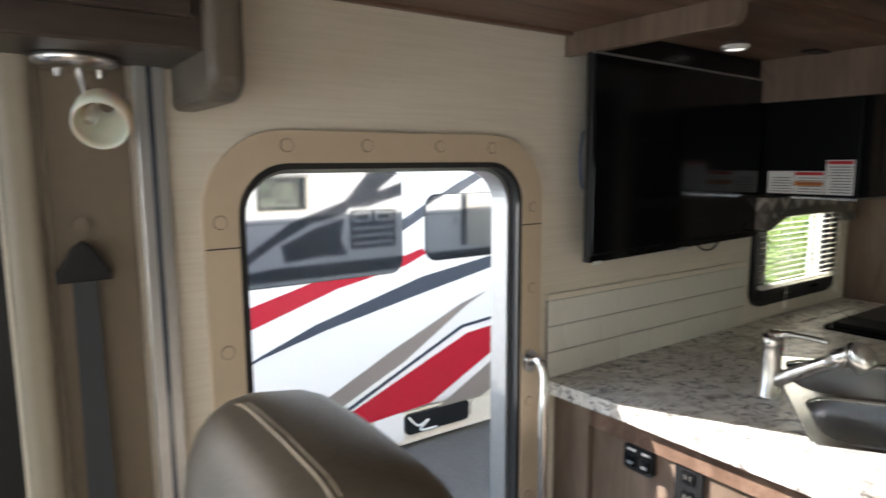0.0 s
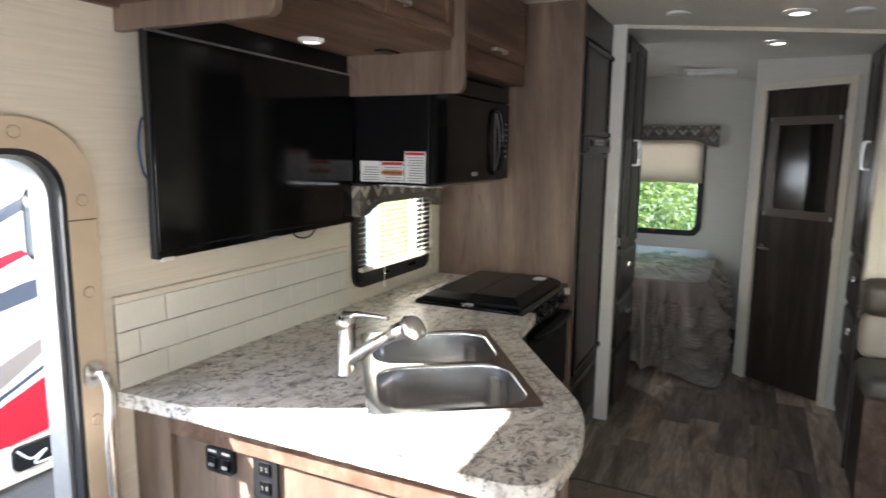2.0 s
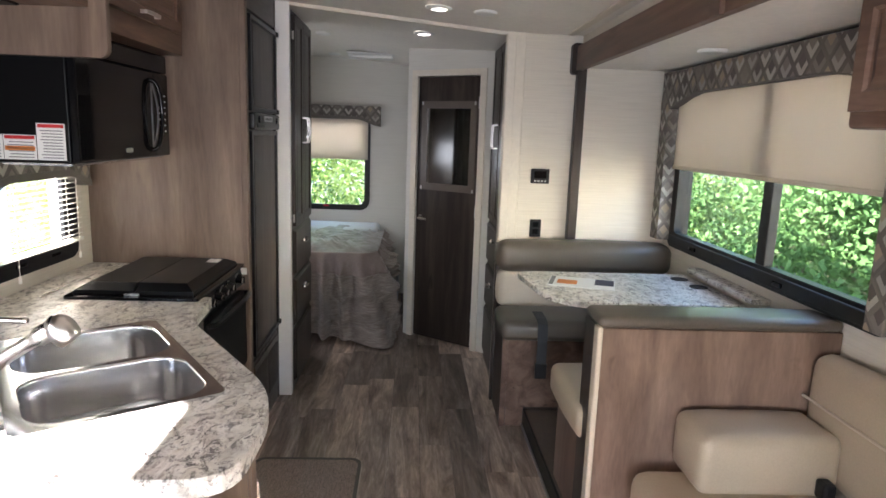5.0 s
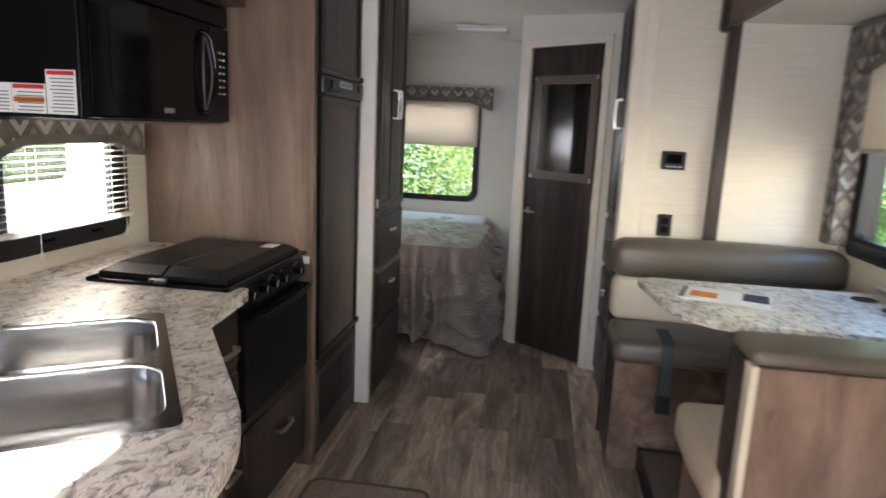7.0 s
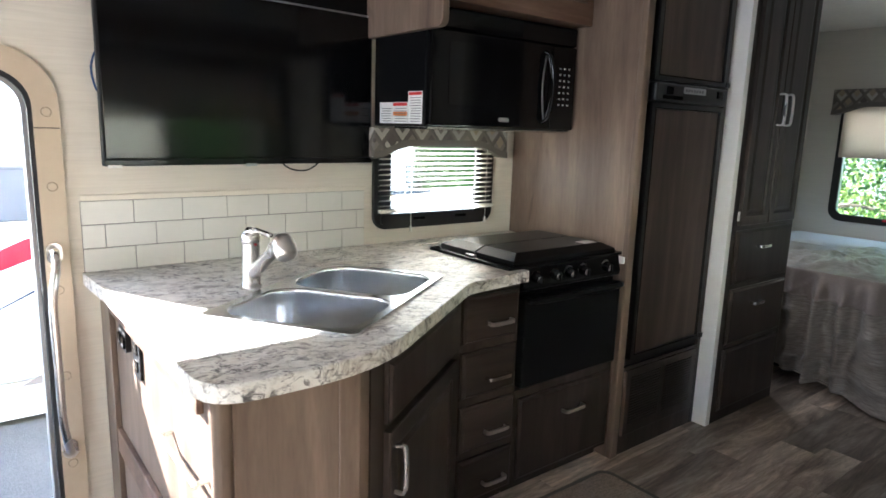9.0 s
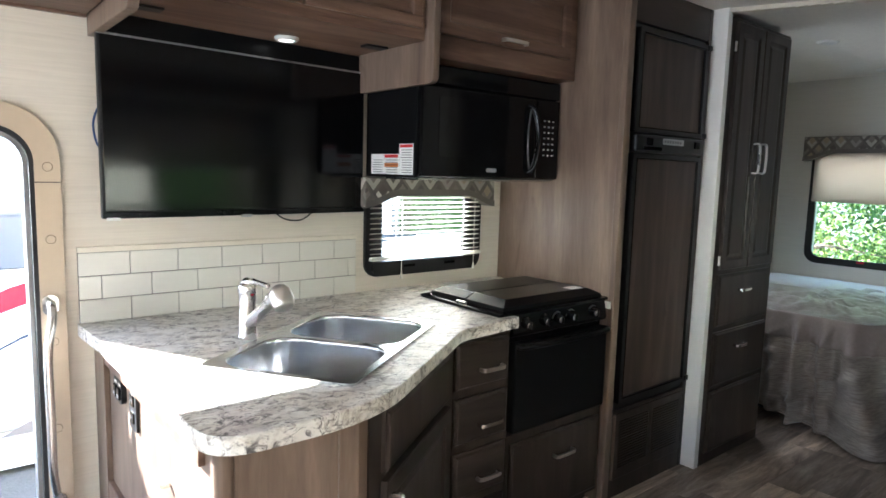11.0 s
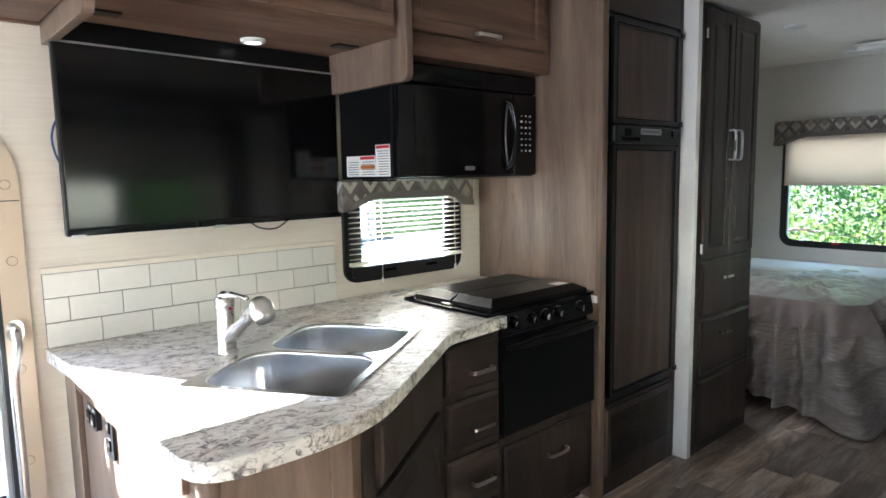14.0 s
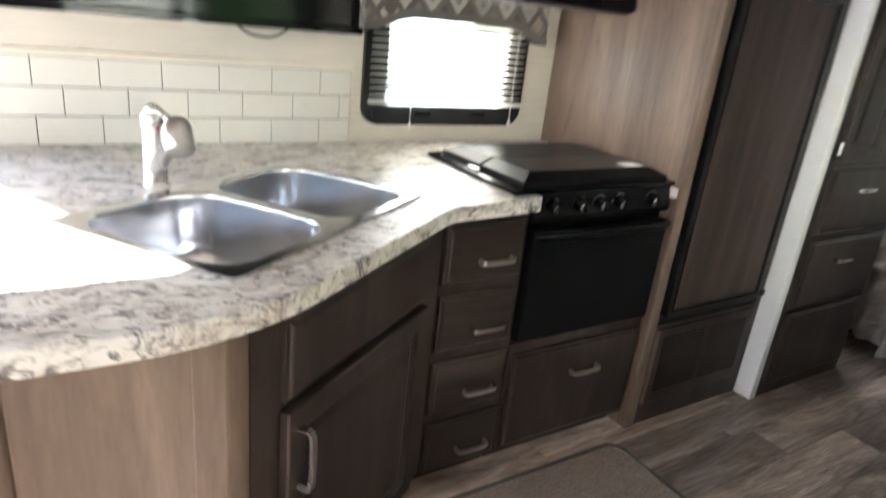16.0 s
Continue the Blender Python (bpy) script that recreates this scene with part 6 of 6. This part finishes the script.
part("binding", ring(rounded(2.44, 3.495, 0.50, 0.995, 0.055), rounded(2.455, 3.48, 0.515, 0.98, 0.045), "z", 0.0, 0.0105), PIPING, rug, "dark bound edge")


# ---- trees outside ----
def leaf_mat(name, a, b):
    m = Mat(name, a, 0.75, spec=0.2)
    v = m.coords()
    n = m.noise(v, 1.3, 3.0)
    g = m.node("ShaderNodeNewGeometry")
    c = m.mix(0.5, m.ramp(g.outputs["Random Per Island"], [(0.0, a), (1.0, b)]), m.ramp(n, [(0.3, a), (0.7, b)]))
    m.color(c)
    m.link(c, m.b.inputs["Subsurface Radius"])
    tr = m.node("ShaderNodeBsdfTranslucent")
    m.link(c, tr.inputs[0])
    mx = m.node("ShaderNodeMixShader")
    mx.inputs[0].default_value = 0.4
    m.link(m.b.outputs[0], mx.inputs[1])
    m.link(tr.outputs[0], mx.inputs[2])
    m.link(mx.outputs[0], m.t.nodes["Material Output"].inputs[0])
    return m.m


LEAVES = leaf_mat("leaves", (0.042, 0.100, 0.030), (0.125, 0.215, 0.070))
# rear thicket's leaves: sun glare is put into a paler, yellower green
LEAVES_LIT = leaf_mat("sunlit_leaves", (0.17, 0.26, 0.06), (0.56, 0.64, 0.22))
BARK = plain("bark", (0.11, 0.085, 0.065), 0.9, grain=0.4, scale=12, bump=0.8)


def tree(x, y, height, spread, leaves, seed):
    rnd = np.random.RandomState(seed)
    t = thing("tree", (x, y, GROUND_Z), "leafy green deciduous tree with low branches", "tree", "trees behind the motorhome")
    top = height + GROUND_Z
    own = tube(arc([(x, y, GROUND_Z), (x + 0.1, y, GROUND_Z + height * 0.35), (x - 0.05, y + 0.1, top * 0.9)], 5), [0.16 - 0.011 * k for k in range(11)], 9)
    centres = []
    for k in range(26):
        a, h = rnd.uniform(0, 6.283), rnd.uniform(0.05, 1.0)
        r = spread * (0.35 + 0.65 * math.sqrt(max(0.05, 1 - (h - 0.35) ** 2))) * rnd.uniform(0.5, 1.0)
        p = Vector((x + r * math.cos(a), y + r * math.sin(a), GROUND_Z + 0.25 + h * (height - 0.4)))
        centres.append(p)
        if k % 2 == 0:
            z0 = GROUND_Z + height * (0.1 + 0.55 * h)
            tube([(x, y, z0), ((x + p.x) / 2, (y + p.y) / 2, (z0 + p.z) / 2 + 0.15), tuple(p)], [0.05, 0.03, 0.008], 6, bm=own)
    part("trunk", own, BARK, t)
    c = np.array([list(centres[i]) for i in rnd.randint(0, len(centres), leaves)])
    d = rnd.normal(size=(leaves, 3)) * np.array([0.34, 0.34, 0.28]) * spread * 0.55
    p = c + d
    u = rnd.normal(size=(leaves, 3))
    u /= np.linalg.norm(u, axis=1)[:, None]
    w = np.cross(u, rnd.normal(size=(leaves, 3)))
    w /= np.linalg.norm(w, axis=1)[:, None]
    s = rnd.uniform(0.026, 0.055, (leaves, 1))
    quad = np.stack([p - u * s, p + w * s * 0.5 + u * s * 0.1, p + u * s, p - w * s * 0.5 + u * s * 0.1], 1).reshape(-1, 3)
    me = bpy.data.meshes.new("crown")
    me.from_pydata(quad.tolist(), [], [(4 * i, 4 * i + 1, 4 * i + 2, 4 * i + 3) for i in range(leaves)])
    me.materials.append(LEAVES)
    me.transform(Matrix.Translation((-x, -y, -GROUND_Z)))
    ob = new("crown", me)
    ob.parent = t
    return t


k = 0
for x, y, h, s in ((10.6, -0.6, 4.6, 1.5), (10.9, 3.6, 5.2, 1.7), (10.0, -2.4, 4.4, 1.6), (6.1, -4.6, 4.6, 1.5), (7.8, -5.0, 5.2, 1.8), (9.4, -5.6, 5.4, 1.8)):
    tree(x, y, h, s, 14000, 11 + k)
    k += 1


# ---- unseen trailer on the dinette side, added for the television's beige reflection ----
TRAILER = plain("trailer_skin", (0.66, 0.60, 0.50), 0.4, grain=0.06)
tr = thing("reflected_trailer", (0.6, -3.9, GROUND_Z), "unseen beige trailer added for the television's beige reflection", "trailer")
part("body", box(-3.0, 4.0, -4.9, -2.95, GROUND_Z + 0.42, 2.15, 0.12, 4), TRAILER, tr)
part("roof", box(-2.9, 3.9, -4.84, -3.0, 2.14, 2.22, 0.04, 3), WHITE_PLASTIC, tr)
part("side_band", box(-2.95, 3.95, -2.95, -2.938, 0.28, 0.52), BLIND, tr, "pale side band")
for x0, x1 in ((0.2, 1.2), (-1.9, -0.8)):
    w = part("window_frame", ring(rounded(x0, x1, 0.95, 1.6, 0.06), rounded(x0 + 0.04, x1 - 0.04, 0.99, 1.56, 0.04), "y", -2.95, -2.92), BLACK, tr)
    part("pane", box(x0 + 0.03, x1 - 0.03, -2.945, -2.938, 0.98, 1.57), BLACK_GLOSS, w)
for x in (-0.3, 0.5):
    w = part("tyre", disc((x, -3.2, GROUND_Z + 0.34), (0, 1, 0), 0.34, 0.22, 28), RUBBER, tr)
    part("rim", disc((x, -2.97, GROUND_Z + 0.34), (0, 1, 0), 0.2, 0.02, 24), ALU, w)


def thicket(name, x0, x1, y0, y1, top, leaves, seed, mat):
    """Dense undergrowth and far woods: many leaves round scattered clump centres, with an uneven top."""
    rs = np.random.RandomState(seed)
    n = 700
    cx, cy = rs.uniform(x0, x1, n), rs.uniform(y0, y1, n)
    cz = GROUND_Z + 0.1 + (rs.uniform(0, 1, n) ** 1.25) * (top + 1.2 * np.sin(cx * 1.3 + cy * 0.9) - GROUND_Z)
    pick = rs.randint(0, n, leaves)
    p = np.stack([cx, cy, cz], 1)[pick] + rs.normal(size=(leaves, 3)) * np.array([0.36, 0.36, 0.30])
    p[:, 2] = np.maximum(p[:, 2], GROUND_Z + 0.02)
    u = rs.normal(size=(leaves, 3))
    u /= np.linalg.norm(u, axis=1)[:, None]
    w = np.cross(u, rs.normal(size=(leaves, 3)))
    w /= np.linalg.norm(w, axis=1)[:, None]
    q = rs.uniform(0.022, 0.046, (leaves, 1))
    quad = np.stack([p - u * q, p + w * q * 0.5 + u * q * 0.1, p + u * q, p - w * q * 0.5 + u * q * 0.1], 1).reshape(-1, 3)
    me = bpy.data.meshes.new(name)
    me.from_pydata(quad.tolist(), [], [(4 * i, 4 * i + 1, 4 * i + 2, 4 * i + 3) for i in range(leaves)])
    me.materials.append(mat)
    return tagged(new(name, me), "dense green leafy thicket at the edge of the lot", "thicket", kind="stuff")


thicket("thicket", 0.0, 13.0, -8.2, -5.2, 4.6, 260000, 3, LEAVES)
thicket("thicket", 11.0, 14.5, -6.0, 8.5, 5.0, 260000, 4, LEAVES_LIT)

# ---- pieces: backsplash tiles, then floor planks ----
def tile_mesh(name, w, h, d, mat, axis):
    own = box(-w / 2, w / 2, -d, 0, -h / 2, h / 2, 0.0012, 1) if axis == "y" else box(-w / 2, w / 2, -h / 2, h / 2, -d, 0)
    me = bpy.data.meshes.new(name)
    own.to_mesh(me)
    own.free()
    me.materials.append(mat)
    return me


TW, THH, GAP = 0.1525, 0.0755, 0.0022
shapes = {}
for r in range(3):
    z = 0.905 + THH * (r + 0.5)
    x = 1.742
    first = True
    while x < 2.759:
        w = 0.066 if (first and r == 1) else TW
        w = min(w, 2.7605 - x)
        first = False
        key = round(w, 4)
        if key not in shapes:
            shapes[key] = tile_mesh("tile", w - GAP, THH - GAP, 0.0055, TILE, "y")
        ob = new("tile", shapes[key])
        ob.parent = splash
        ob.location = Vector((x + w / 2, WY - 0.0042, z)) - splash.location
        x += w

plank_sizes = [tile_mesh("plank", L - 0.0016, 0.1505, 0.0055, PLANK, "z") for L in (0.92, 0.61, 0.45)]
rnd = random.Random(5)
y = -1.14
while y < WY - 0.02:
    x = -0.2 - rnd.random() * 0.8
    while x < 6.7:
        n = rnd.choice((0, 0, 1, 1, 2))
        L = (0.92, 0.61, 0.45)[n]
        hole = x + L > 0.87 and x < 1.65 and y + 0.152 > 1.05
        outside = y < -0.69 and (x < 1.15 or x + L > 4.27)
        if not hole and not outside:
            ob = new("plank", plank_sizes[n])
            ob.parent = FLOOR
            ob.location = (x + L / 2, y + 0.076, 0.0)
        x += L
    y += 0.152
bpy.context.view_layer.update()
